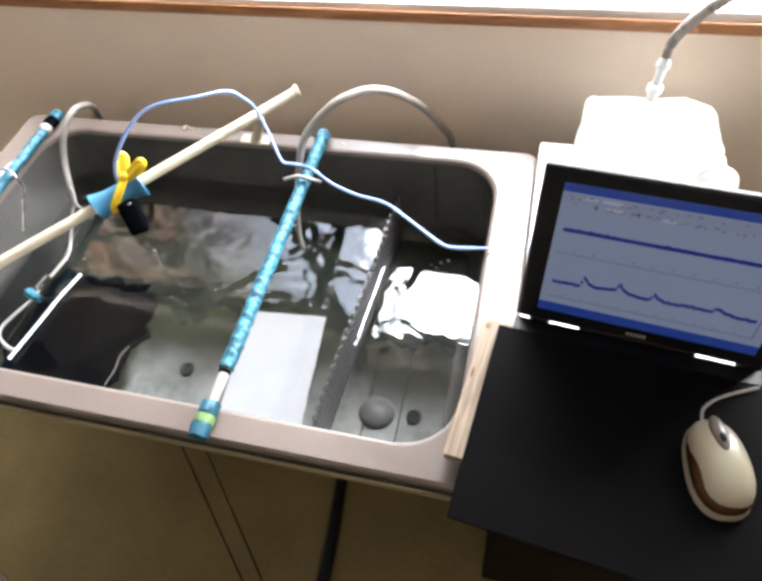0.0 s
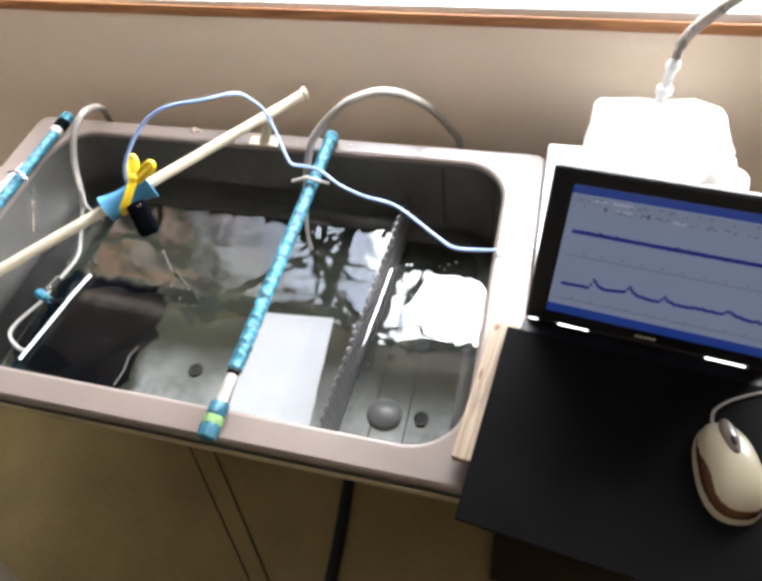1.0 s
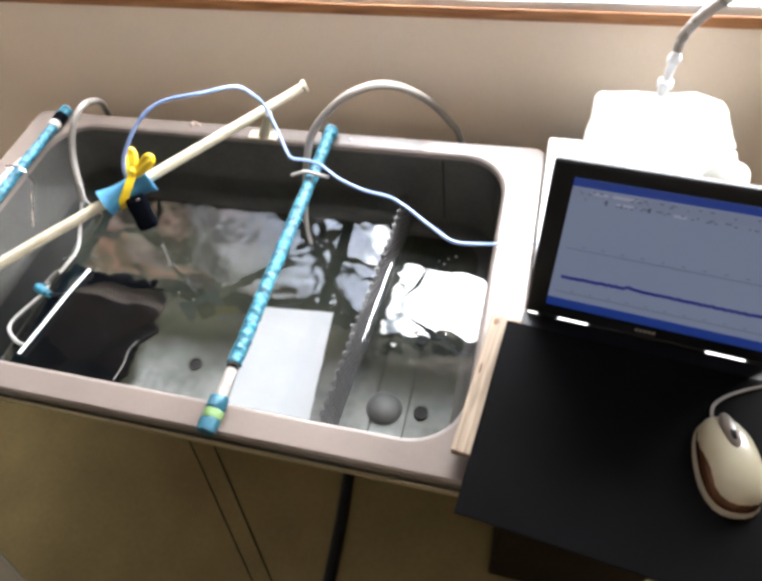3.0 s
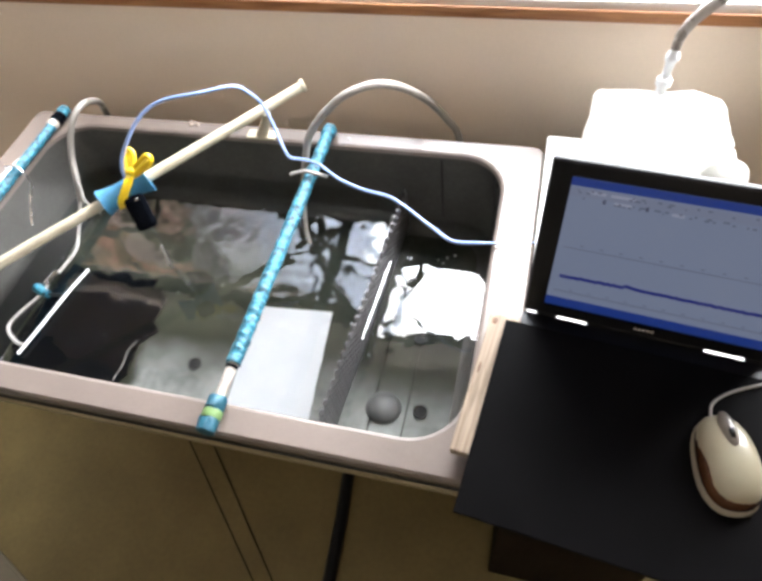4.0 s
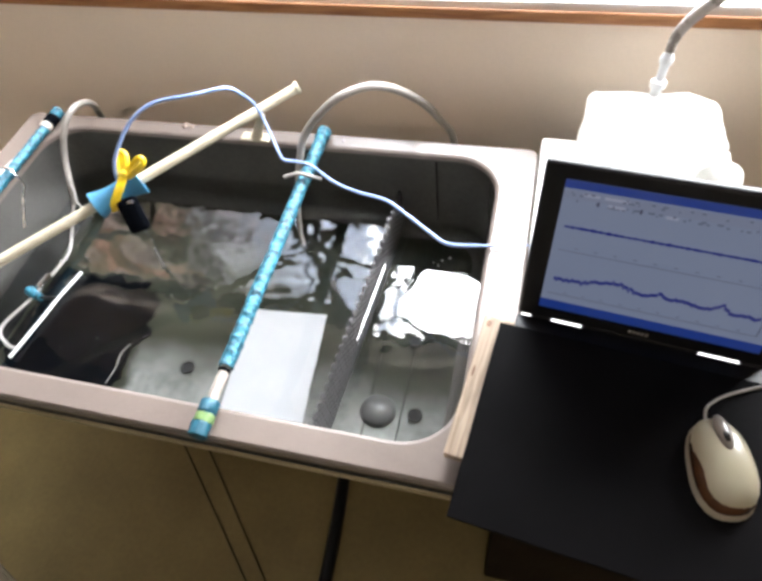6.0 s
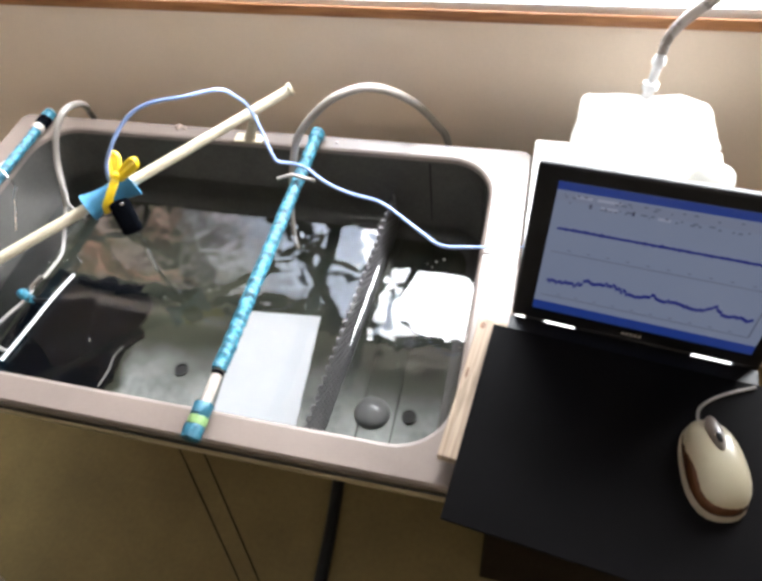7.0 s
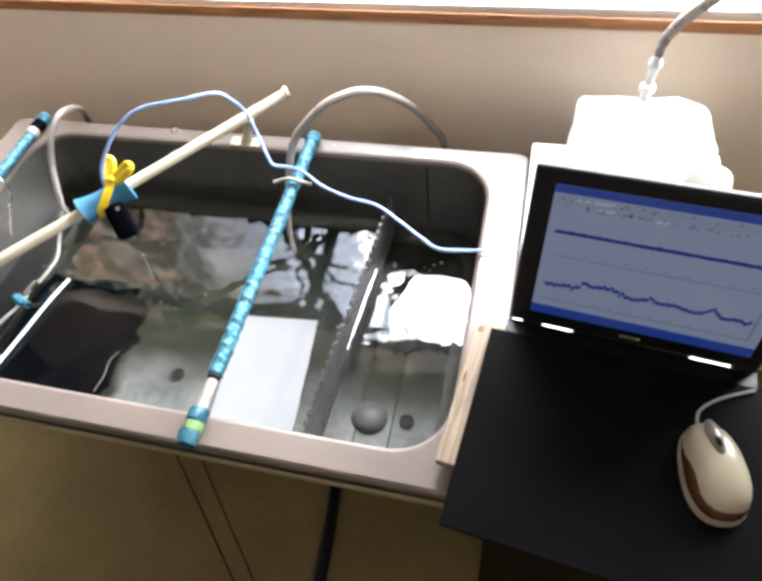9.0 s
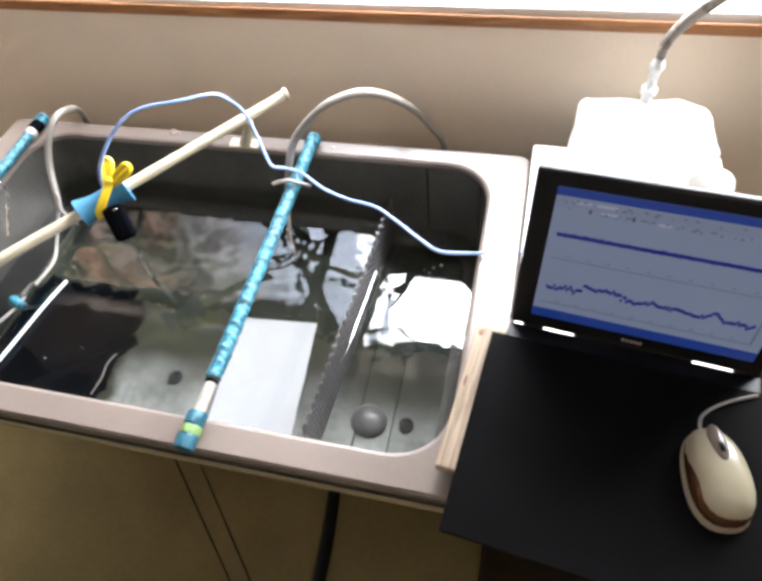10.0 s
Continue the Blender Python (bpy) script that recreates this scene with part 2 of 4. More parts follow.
def lathe(bm, profile, m=None, sides=24):
    """A turned shape from (radius, height) pairs about its own z."""
    m = m or Matrix()
    rings = [[bm.verts.new(m @ Vector((r * math.cos(2 * math.pi * k / sides), r * math.sin(2 * math.pi * k / sides), z))) for k in range(sides)] for r, z in profile]
    for a, b in zip(rings, rings[1:]):
        for k in range(sides):
            bm.faces.new((a[k], a[(k + 1) % sides], b[(k + 1) % sides], b[k]))
    bm.faces.new(rings[0])
    bm.faces.new(rings[-1])


def along(a, b):
    """A pose at a whose z points to b."""
    a, b = Vector(a), Vector(b)
    return Matrix.Translation(a) @ (b - a).to_track_quat("Z", "Y").to_matrix().to_4x4()


def rounded(x0, x1, y0, y1, r, z, n=9):
    """A rounded rectangle, anticlockwise."""
    out = []
    for cx, cy, a0 in ((x1 - r, y0 + r, -90), (x1 - r, y1 - r, 0), (x0 + r, y1 - r, 90), (x0 + r, y0 + r, 180)):
        for k in range(n):
            a = radians(a0 + 90 * k / (n - 1))
            out.append((cx + r * math.cos(a), cy + r * math.sin(a), z))
    return out


def loft(bm, loops, cap_end=False, cap_start=False):
    rings = [[bm.verts.new(p) for p in lp] for lp in loops]
    n = len(rings[0])
    for a, b in zip(rings, rings[1:]):
        for k in range(n):
            bm.faces.new((a[k], a[(k + 1) % n], b[(k + 1) % n], b[k]))
    if cap_end:
        bm.faces.new(rings[-1])
    if cap_start:
        bm.faces.new(rings[0])
    return rings


# ---- the room ----
WALL_Y = 0.945
SILL_Z = 1.0545
WIN = (-1.75, 1.05, 1.73)  # window: left, right, top
ROOM = (-2.2, 1.9, -2.4, 2.5)  # left, right, front, ceiling


def structure(name, a, b, material, label, bevel=0.0):
    bm = bmesh.new()
    box(bm, a, b, bevel)
    return tagged(mesh(name, bm, material), label, name.split("_")[0], kind="structure")


structure("floor", (ROOM[0], ROOM[2], -0.1), (ROOM[1], WALL_Y, 0), M_FLOOR, "olive brown vinyl floor, scuffed, under the tank")
# ceiling and three walls are added out of view to shape the bounce
structure("ceiling", (ROOM[0], ROOM[2], ROOM[3]), (ROOM[1], WALL_Y, ROOM[3] + 0.1), M_CEIL, "unseen ceiling, greyed to hold down bounced light")
structure("wall_west", (ROOM[0] - 0.12, ROOM[2], 0), (ROOM[0], WALL_Y, ROOM[3]), M_ROOM, "unseen side wall, coloured dark to hold down bounced light")
structure("wall_east", (ROOM[1], ROOM[2], 0), (ROOM[1] + 0.12, WALL_Y, ROOM[3]), M_ROOM, "unseen side wall, coloured dark to hold down bounced light")
structure("wall_south", (ROOM[0], ROOM[2] - 0.12, 0), (ROOM[1], ROOM[2], ROOM[3]), M_ROOM, "unseen wall behind the viewer, coloured dark to hold down bounced light")


def wall_north():
    bm = bmesh.new()
    t = WALL_Y + 0.14
    box(bm, (ROOM[0], WALL_Y, 0), (ROOM[1], t, SILL_Z - 0.02))
    box(bm, (ROOM[0], WALL_Y, WIN[2]), (ROOM[1], t, ROOM[3]))
    box(bm, (ROOM[0], WALL_Y, SILL_Z - 0.02), (WIN[0], t, WIN[2]))
    box(bm, (WIN[1], WALL_Y, SILL_Z - 0.02), (ROOM[1], t, WIN[2]))
    return tagged(mesh("wall_north", bm, M_WALL), "beige painted wall below a long window", "wall", kind="structure")


wall_north()
structure("trim", (ROOM[0], WALL_Y - 0.008, SILL_Z - 0.021), (ROOM[1], WALL_Y - 0.002, SILL_Z), M_TRIM, "varnished reddish-brown wooden trim under the window sill", 0.003).matrix_basis = Matrix.Translation((-1.1, 0, SILL_Z)) @ pose(0, 0, 0, 0, 0.33, 0) @ Matrix.Translation((1.1, 0, -SILL_Z))


def window_row():
    w = tagged(new("window_1"), "long window with white frame and bright daylight behind", "window", kind="structure")
    bm = bmesh.new()
    box(bm, (WIN[0], WALL_Y + 0.003, SILL_Z - 0.019), (WIN[1], WALL_Y + 0.139, SILL_Z + 0.004), 0.003)
    part("window_sill", bm, M_SILL, w, "white painted sill")
    bm = bmesh.new()
    box(bm, (WIN[0], WALL_Y + 0.07, SILL_Z + 0.005), (WIN[1], WALL_Y + 0.11, SILL_Z + 0.03), 0.003)
    box(bm, (WIN[0], WALL_Y + 0.07, WIN[2] - 0.04), (WIN[1], WALL_Y + 0.11, WIN[2]), 0.003)
    part("window_frame", bm, M_BLACK, w, "dark window frame")
    posts = [WIN[0] + 0.02, -0.60, 0.12, WIN[1] - 0.02]
    for x in posts:
        bm = bmesh.new()
        box(bm, (x - 0.02, WALL_Y + 0.072, SILL_Z + 0.031), (x + 0.02, WALL_Y + 0.108, WIN[2] - 0.041), 0.003)
        part("mullion", bm, M_BLACK, w)
    for a, b in zip(posts, posts[1:]):
        bm = bmesh.new()
        box(bm, (a + 0.021, WALL_Y + 0.088, SILL_Z + 0.031), (b - 0.021, WALL_Y + 0.092, WIN[2] - 0.041))
        part("pane", bm, M_GLASS, w)


window_row()


def backdrop():
    """Daylight outside: a pale sky that is brightest to the east, hazy beige distance to the west."""
    m = bpy.data.materials.new("daylight")
    m.use_nodes = True
    n, l = m.node_tree.nodes, m.node_tree.links
    co, sep = n.new("ShaderNodeTexCoord"), n.new("ShaderNodeSeparateXYZ")
    l.new(co.outputs["Object"], sep.inputs[0])
    mr = n.new("ShaderNodeMapRange")
    mr.inputs["From Min"].default_value, mr.inputs["From Max"].default_value = -5.0, 3.0
    l.new(sep.outputs["X"], mr.inputs["Value"])
    rp = n.new("ShaderNodeValToRGB")
    els = rp.color_ramp.elements
    stops = ((0.0, (0.040, 0.029, 0.024)), (0.12, (0.038, 0.027, 0.023)), (0.20, (0.036, 0.031, 0.028)), (0.265, (0.050, 0.049, 0.050)), (0.31, (0.080, 0.082, 0.091)), (0.38, (0.118, 0.131, 0.160)), (0.474, (0.127, 0.142, 0.175)), (0.486, (0.58, 0.605, 0.63)), (0.57, (0.60, 0.62, 0.64)), (0.63, (0.64, 0.655, 0.68)), (1.0, (0.60, 0.615, 0.64)))
    els[0].position, els[0].color = stops[0][0], (*stops[0][1], 1)
    els[1].position, els[1].color = stops[-1][0], (*stops[-1][1], 1)
    for p, c in stops[1:-1]:
        els.new(p).color = (*c, 1)
    l.new(mr.outputs[0], rp.inputs[0])
    em = n.new("ShaderNodeEmission")
    em.inputs["Strength"].default_value = SKY_POWER
    # faint cloud and haze
    cl, cr, mx = n.new("ShaderNodeTexNoise"), n.new("ShaderNodeMapRange"), n.new("ShaderNodeMix")
    cl.inputs["Scale"].default_value, cl.inputs["Detail"].default_value = 1.9, 5
    l.new(co.outputs["Object"], cl.inputs["Vector"])
    cr.inputs["From Min"].default_value, cr.inputs["From Max"].default_value = 0.40, 0.58
    cr.inputs["To Max"].default_value = 1.12
    l.new(cl.outputs["Fac"], cr.inputs["Value"])
    west = n.new("ShaderNodeMapRange")
    west.inputs["From Min"].default_value, west.inputs["From Max"].default_value = -3.0, -1.9
    west.inputs["To Min"].default_value, west.inputs["To Max"].default_value = 0.12, 0.86
    l.new(sep.outputs["X"], west.inputs["Value"])
    l.new(west.outputs[0], cr.inputs["To Min"])
    mx.data_type, mx.blend_type = "RGBA", "MULTIPLY"
    mx.inputs["Factor"].default_value = 1.0
    l.new(rp.outputs[0], mx.inputs["A"])
    l.new(cr.outputs[0], mx.inputs["B"])
    # patches of brown brick and olive green to the west
    hue, hr, far, tint = n.new("ShaderNodeTexNoise"), n.new("ShaderNodeValToRGB"), n.new("ShaderNodeMapRange"), n.new("ShaderNodeMix")
    hue.inputs["Scale"].default_value, hue.inputs["Detail"].default_value = 2.6, 5
    l.new(co.outputs["Object"], hue.inputs["Vector"])
    he = hr.color_ramp.elements
    he[0].position, he[0].color = 0.40, (1.45, 1.02, 0.88, 1)
    he[1].position, he[1].color = 0.58, (1.20, 1.18, 1.22, 1)
    he.new(0.49).color = (0.58, 0.62, 0.44, 1)
    l.new(hue.outputs["Fac"], hr.inputs[0])
    far.inputs["From Min"].default_value, far.inputs["From Max"].default_value = -3.1, -2.3
    far.inputs["To Min"].default_value, far.inputs["To Max"].default_value = 0.9, 0.0
    l.new(sep.outputs["X"], far.inputs["Value"])
    tint.data_type, tint.blend_type = "RGBA", "MULTIPLY"
    l.new(far.outputs[0], tint.inputs["Factor"])
    l.new(mx.outputs["Result"], tint.inputs["A"])
    l.new(hr.outputs[0], tint.inputs["B"])
    l.new(tint.outputs["Result"], em.inputs["Color"])
    l.new(em.outputs[0], n["Material Output"].inputs["Surface"])
    bm = bmesh.new()
    vs = [bm.verts.new(p) for p in ((-9, 3.0, -2), (7, 3.0, -2), (7, 3.0, 7), (-9, 3.0, 7))]
    bm.faces.new(vs[::-1])
    return tagged(mesh("backdrop", bm, m), "pale hazy daylight sky outside the window", "sky", kind="structure")


backdrop()


def ceiling_fill():
    # added out of view as warm fill for the wall below the window
    lamp = empty("ceiling_fill", "unseen warm ceiling light added behind the viewer as fill", "lamp", (0.75, -1.95, ROOM[3]))
    bm = bmesh.new()
    box(bm, (-0.82, -0.34, -0.06), (0.82, 0.34, 0), 0.01)
    part("frame", bm, M_SILL, lamp)
    bm = bmesh.new()
    box(bm, (-0.78, -0.30, -0.075), (0.78, 0.30, -0.061), 0.004)
    part("diffuser", bm, glow("warm_diffuser", (1.0, 0.82, 0.64), CEILING_FILL), lamp)


ceiling_fill()

# ---- the tank ----
RIM_Z = 0.86
TANK = (-1.050, 0.035, 0.19, 0.812)  # outer left, right, front, back
BASIN = (-0.971, -0.030, 0.238, 0.776)  # inner
BOTTOM = 0.645
LEVEL, LEVEL_R = 0.745, 0.680


def steel_tank():
    tank = empty("water_tank", "long steel trough with pale enamel rim, filled with water", "tank", (-0.5, 0.5, 0))
    o = under(tank)
    bm = bmesh.new()
    x0, x1, y0, y1 = TANK
    a, b, c, d = BASIN
    loft(bm, [rounded(x0 + 0.012, x1 - 0.012, y0 + 0.010, y1 - 0.012, 0.012, RIM_Z - 0.016), rounded(x0, x1, y0, y1, 0.02, RIM_Z - 0.016), rounded(x0, x1, y0, y1, 0.02, RIM_Z - 0.0010),
              rounded(x0 + 0.004, x1 - 0.004, y0 + 0.004, y1 - 0.004, 0.018, RIM_Z + 0.0030), rounded(a - 0.007, b + 0.007, c - 0.007, d + 0.007, 0.087, RIM_Z),
              rounded(a - 0.002, b + 0.002, c - 0.002, d + 0.002, 0.082, RIM_Z - 0.003), rounded(a, b, c, d, 0.080, RIM_Z - 0.010)])
    bmesh.ops.transform(bm, matrix=o, verts=bm.verts)
    part("rim", bm, M_RIM, tank, "pale enamelled rim, chipped and stained", 18)
    bm = bmesh.new()
    s = 0.004
    loops = [rounded(a, b, c, d, 0.080, RIM_Z - 0.010), rounded(a + s * .3, b - s * .3, c + s * .3, d - s * .3, 0.08, 0.75), rounded(a + s, b - s, c + s, d - s, 0.08, BOTTOM + 0.03)]
    for k in range(1, 6):
        g = radians(18 * k)
        i = s + 0.03 * (1 - math.cos(g))
        loops.append(rounded(a + i, b - i, c + i, d - i, 0.08 - 0.03 * (1 - math.cos(g)) * 0.8, BOTTOM + 0.03 - 0.03 * math.sin(g)))
    loft(bm, loops)
    bmesh.ops.transform(bm, matrix=o, verts=bm.verts)
    part("basin_wall", bm, M_STEEL, tank, "dull stainless steel basin wall", 60)
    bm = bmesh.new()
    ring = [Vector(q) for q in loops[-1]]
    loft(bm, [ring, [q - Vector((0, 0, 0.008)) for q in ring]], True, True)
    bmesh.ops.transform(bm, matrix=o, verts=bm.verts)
    part("basin_floor", bm, M_BED, tank, "steel basin floor, shade painted in towards the back and left", 60)
    bm = bmesh.new()
    loft(bm, [rounded(x0 + 0.010, x1 - 0.012, y0 + 0.012, y1 - 0.012, 0.012, RIM_Z - 0.0165), rounded(x0 + 0.010, x1 - 0.012, y0 + 0.012, y1 - 0.012, 0.012, RIM_Z - 0.030),
              rounded(x0, x1, y0 + 0.001, y1, 0.02, RIM_Z - 0.030), rounded(x0, x1, y0 + 0.001, y1, 0.02, RIM_Z - 0.037),
              rounded(x0 + 0.012, x1 - 0.012, y0 + 0.012, y1 - 0.012, 0.012, RIM_Z - 0.037), rounded(x0 + 0.05, x1 - 0.05, BASIN[2] + 0.008, y1 - 0.03, 0.02, BOTTOM - 0.012)], cap_end=True)
    bmesh.ops.transform(bm, matrix=o, verts=bm.verts)
    part("outer_shell", bm, M_BODY, tank, "brownish painted outer shell with a folded lip", 30)
    bm = bmesh.new()
    loft(bm, [rounded(x0 + 0.008, x1 - 0.008, y0 + 0.008, y1 - 0.008, 0.014, RIM_Z - 0.0295), rounded(x0 - 0.003, x1 - 0.001, y0 - 0.0062, y1, 0.02, RIM_Z - 0.0295), rounded(x0 - 0.003, x1 - 0.001, y0 - 0.0062, y1, 0.02, RIM_Z - 0.0355), rounded(x0 + 0.008, x1 - 0.008, y0 + 0.008, y1 - 0.008, 0.014, RIM_Z - 0.0358)])
    bmesh.ops.transform(bm, matrix=o, verts=bm.verts)
    # black strip that paints the shadow in the groove below the rim
    gap_bm = bmesh.new()
    loft(gap_bm, [rounded(x0 + 0.004, x1 - 0.006, y0 - 0.0012, y1 - 0.006, 0.015, RIM_Z - 0.0162), rounded(x0 + 0.004, x1 - 0.006, y0 - 0.0018, y1 - 0.006, 0.015, RIM_Z - 0.0290)])
    bmesh.ops.transform(gap_bm, matrix=o, verts=gap_bm.verts)
    part("shadow_gap", gap_bm, M_HOLE, tank, "black strip painting the shadowed groove under the rim")
    part("folded_lip", bm, M_LIP, tank, "thin tan folded lip", 18)
    # two drain holes; the third disc paints in a dark reflection
    for x, y in ((-0.544, 0.362), (-0.115, 0.356), (-0.142, 0.498)):
        bm = bmesh.new()
        lathe(bm, [(0.0125, 0.0), (0.0125, 0.0035), (0.010, 0.0036), (0.0095, 0.002), (0.002, 0.002)], o @ pose(x, y, BOTTOM + 0.001), 20)
        part("floor_spot", bm, M_HOLE, tank, "round dark spot; two are drain holes, the third a painted reflection")
    bm = bmesh.new()
    bmesh.ops.create_uvsphere(bm, u_segments=24, v_segments=12, radius=0.032, matrix=o @ pose(-0.180, 0.352, BOTTOM) @ Matrix.Diagonal((1, 0.95, 0.5, 1)))
    part("float_dome", bm, M_DOME, tank, "rounded steel dome on the basin floor")
    for x in (-0.139, -0.199):
        bm = bmesh.new()
        box(bm, (x - 0.0010, 0.28, BOTTOM), (x + 0.0010, 0.56, BOTTOM + 0.002), 0.0006, 1)
        bmesh.ops.transform(bm, matrix=o, verts=bm.verts)
        part("floor_seam", bm, M_DARK, tank, "thin dark seam")
    bm = bmesh.new()
    box(bm, (-0.1480, 0.7720, 0.69), (-0.1468, 0.7765, 0.846), 0.0003, 1)
    bmesh.ops.transform(bm, matrix=o, verts=bm.verts)
    part("wall_seam", bm, M_DARK, tank, "thin dark vertical seam")
    for x, y, r in ((0.005, 0.520, 0.0045), (-0.331, 0.796, 0.0035)):
        bm = bmesh.new()
        lathe(bm, [(r, 0), (r, 0.0012), (r * 0.6, 0.002), (0.0005, 0.002)], o @ pose(x, y, RIM_Z + 0.0010), 12)
        part("screw", bm, M_GREY, tank, "small dark screw head")
    # support below, set back in the shade
    bm = bmesh.new()
    box(bm, (-0.96, 0.52, 0), (-0.02, 0.79, BOTTOM - 0.012), 0.006)
    bmesh.ops.transform(bm, matrix=o, verts=bm.verts)
    part("plinth", bm, M_BODY, tank, "brown painted plinth")
    return tank


steel_tank()


def div_x(y):
    """The divider stands a little askew."""
    return -0.2573 + 0.0688 * (y - 0.238)


def divider():
    """A saw-toothed, perforated steel sheet across the trough."""
    d = empty("toothed_divider", "steel divider with saw-toothed top standing across the trough", "divider", (-0.24, 0.507, BOTTOM))
    y0, y1, top = BASIN[2] + 0.002, BASIN[3] - 0.002, 0.768
    n = 30
    pitch = (y1 - y0) / n
    bm = bmesh.new()

    def at(y, z):
        return bm.verts.new((div_x(y) + 0.24, y - 0.507, z - BOTTOM))

    for i in range(n):
        a, b = y0 + i * pitch, y0 + (i + 1) * pitch
        # one panel with a notch between two teeth and a column of holes below
        pts = [(a, top - 0.013), (a + pitch * 0.24, top - 0.0125), (a + pitch * 0.30, top), (a + pitch * 0.70, top), (a + pitch * 0.76, top - 0.0125), (b, top - 0.013)]
        up = [at(*q) for q in pts]
        lo = [at(q[0], top - 0.016) for q in pts]
        for k in range(5):
            bm.faces.new((lo[k], lo[k + 1], up[k + 1], up[k]))
        z1 = top - 0.016
        while z1 > BOTTOM + 0.012:
            z0 = z1 - 0.0135
            sq, ci = [], []
            for k in range(8):
                g = 2 * math.pi * (k + 0.5) / 8
                u, v = math.cos(g), math.sin(g)
                m = max(abs(u), abs(v))
                sq.append(at((a + b) / 2 + u / m * pitch / 2, (z0 + z1) / 2 + v / m * 0.00675))
                ci.append(at((a + b) / 2 + u * 0.0042, (z0 + z1) / 2 + v * 0.0042))
            for k in range(8):
                bm.faces.new((sq[k], sq[(k + 1) % 8], ci[(k + 1) % 8], ci[k]))
            z1 = z0
    bmesh.ops.remove_doubles(bm, verts=bm.verts, dist=0.0004)
    bmesh.ops.solidify(bm, geom=bm.faces[:], thickness=0.0022)
    # thin chrome rod, added to give the sheet its bright highlight
    fl = bmesh.new()
    tube(fl, [(div_x(y) + 0.24 + 0.004, y - 0.507, 0.705 - BOTTOM) for y in (0.45, 0.51, 0.57, 0.63)], 0.0008, 8, 4)
    part("edge_highlight", fl, M_CHROME, d, "thin bright rod added for the highlight along the sheet")
    part("toothed_sheet", bm, M_DIV, d, "perforated steel sheet with blunt teeth")


divider()


def water(name, x0, x1, z, label, seed, amp, ragged):
    """A rippled sheet; its edges run into the hollow of the trough's walls."""
    y0, y1, g = BASIN[2] + 0.002, BASIN[3] + 0.016, 0.0028
    cx, cy = (-0.6 if x0 < -0.5 else -0.11), (y0 + y1) / 2
    nx, ny = int((0.76 if x0 < -0.5 else 0.26) / g), int((y1 - y0) / g)
    verts, faces = [], []
    for j in range(ny + 1):
        for i in range(nx + 1):
            y = y0 + (y1 - y0) * j / ny
            xa, xb = (x0, div_x(y) + x1) if x0 < -0.5 else (div_x(y) + x0, x1)
            x = xa + (xb - xa) * i / nx
            v = Vector((x, y, seed))
            near = math.exp(-((x + 0.37) ** 2 + (y - 0.62) ** 2) / 0.011)  # stirred by the hose's outflow
            edge = math.exp(-abs(x - div_x(y)) / 0.024)  # broken water along the divider
            swash = math.exp(-abs(x - div_x(y)) / 0.045 - ((y - 0.31) / 0.09) ** 2) if x0 < -0.5 else 0  # backwash in the front corner
            calm = 0.5 + noise.noise(v * 5 + Vector((3, 8, 1)))  # wind-still and ruffled patches
            h = noise.noise(v * 7) * 1.1 + noise.noise(v * 19) * (0.22 + 0.35 * calm + 0.5 * near + 1.6 * swash)
            h += noise.noise(v * 44) * (0.10 + 0.15 * calm + 0.30 * near + 1.0 * swash + ragged * edge)
            h += noise.noise(v * 95) * (0.045 + 0.06 * calm + 0.06 * near + 0.35 * ragged * edge)
            rr = math.hypot(x + 0.40, y - 0.65)
            h += 0.35 * math.sin(rr * 150 + 5 * noise.noise(v * 12)) * math.exp(-rr * 15)
            verts.append((x - cx, y - cy, amp * h))
    for j in range(ny):
        for i in range(nx):
            a = j * (nx + 1) + i
            faces.append((a, a + 1, a + nx + 2, a + nx + 1))
    me = bpy.data.meshes.new(name)
    me.from_pydata(verts, [], faces)
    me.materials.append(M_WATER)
    for p in me.polygons:
        p.use_smooth = True
    ob = new(name, me)
    ob.location = (cx, cy, z)
    ob.visible_shadow = False
    return tagged(ob, label, "water", kind="structure")


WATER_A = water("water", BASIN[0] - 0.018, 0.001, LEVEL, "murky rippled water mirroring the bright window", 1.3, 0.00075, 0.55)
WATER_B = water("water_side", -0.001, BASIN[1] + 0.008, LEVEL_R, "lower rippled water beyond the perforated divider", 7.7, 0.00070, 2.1)


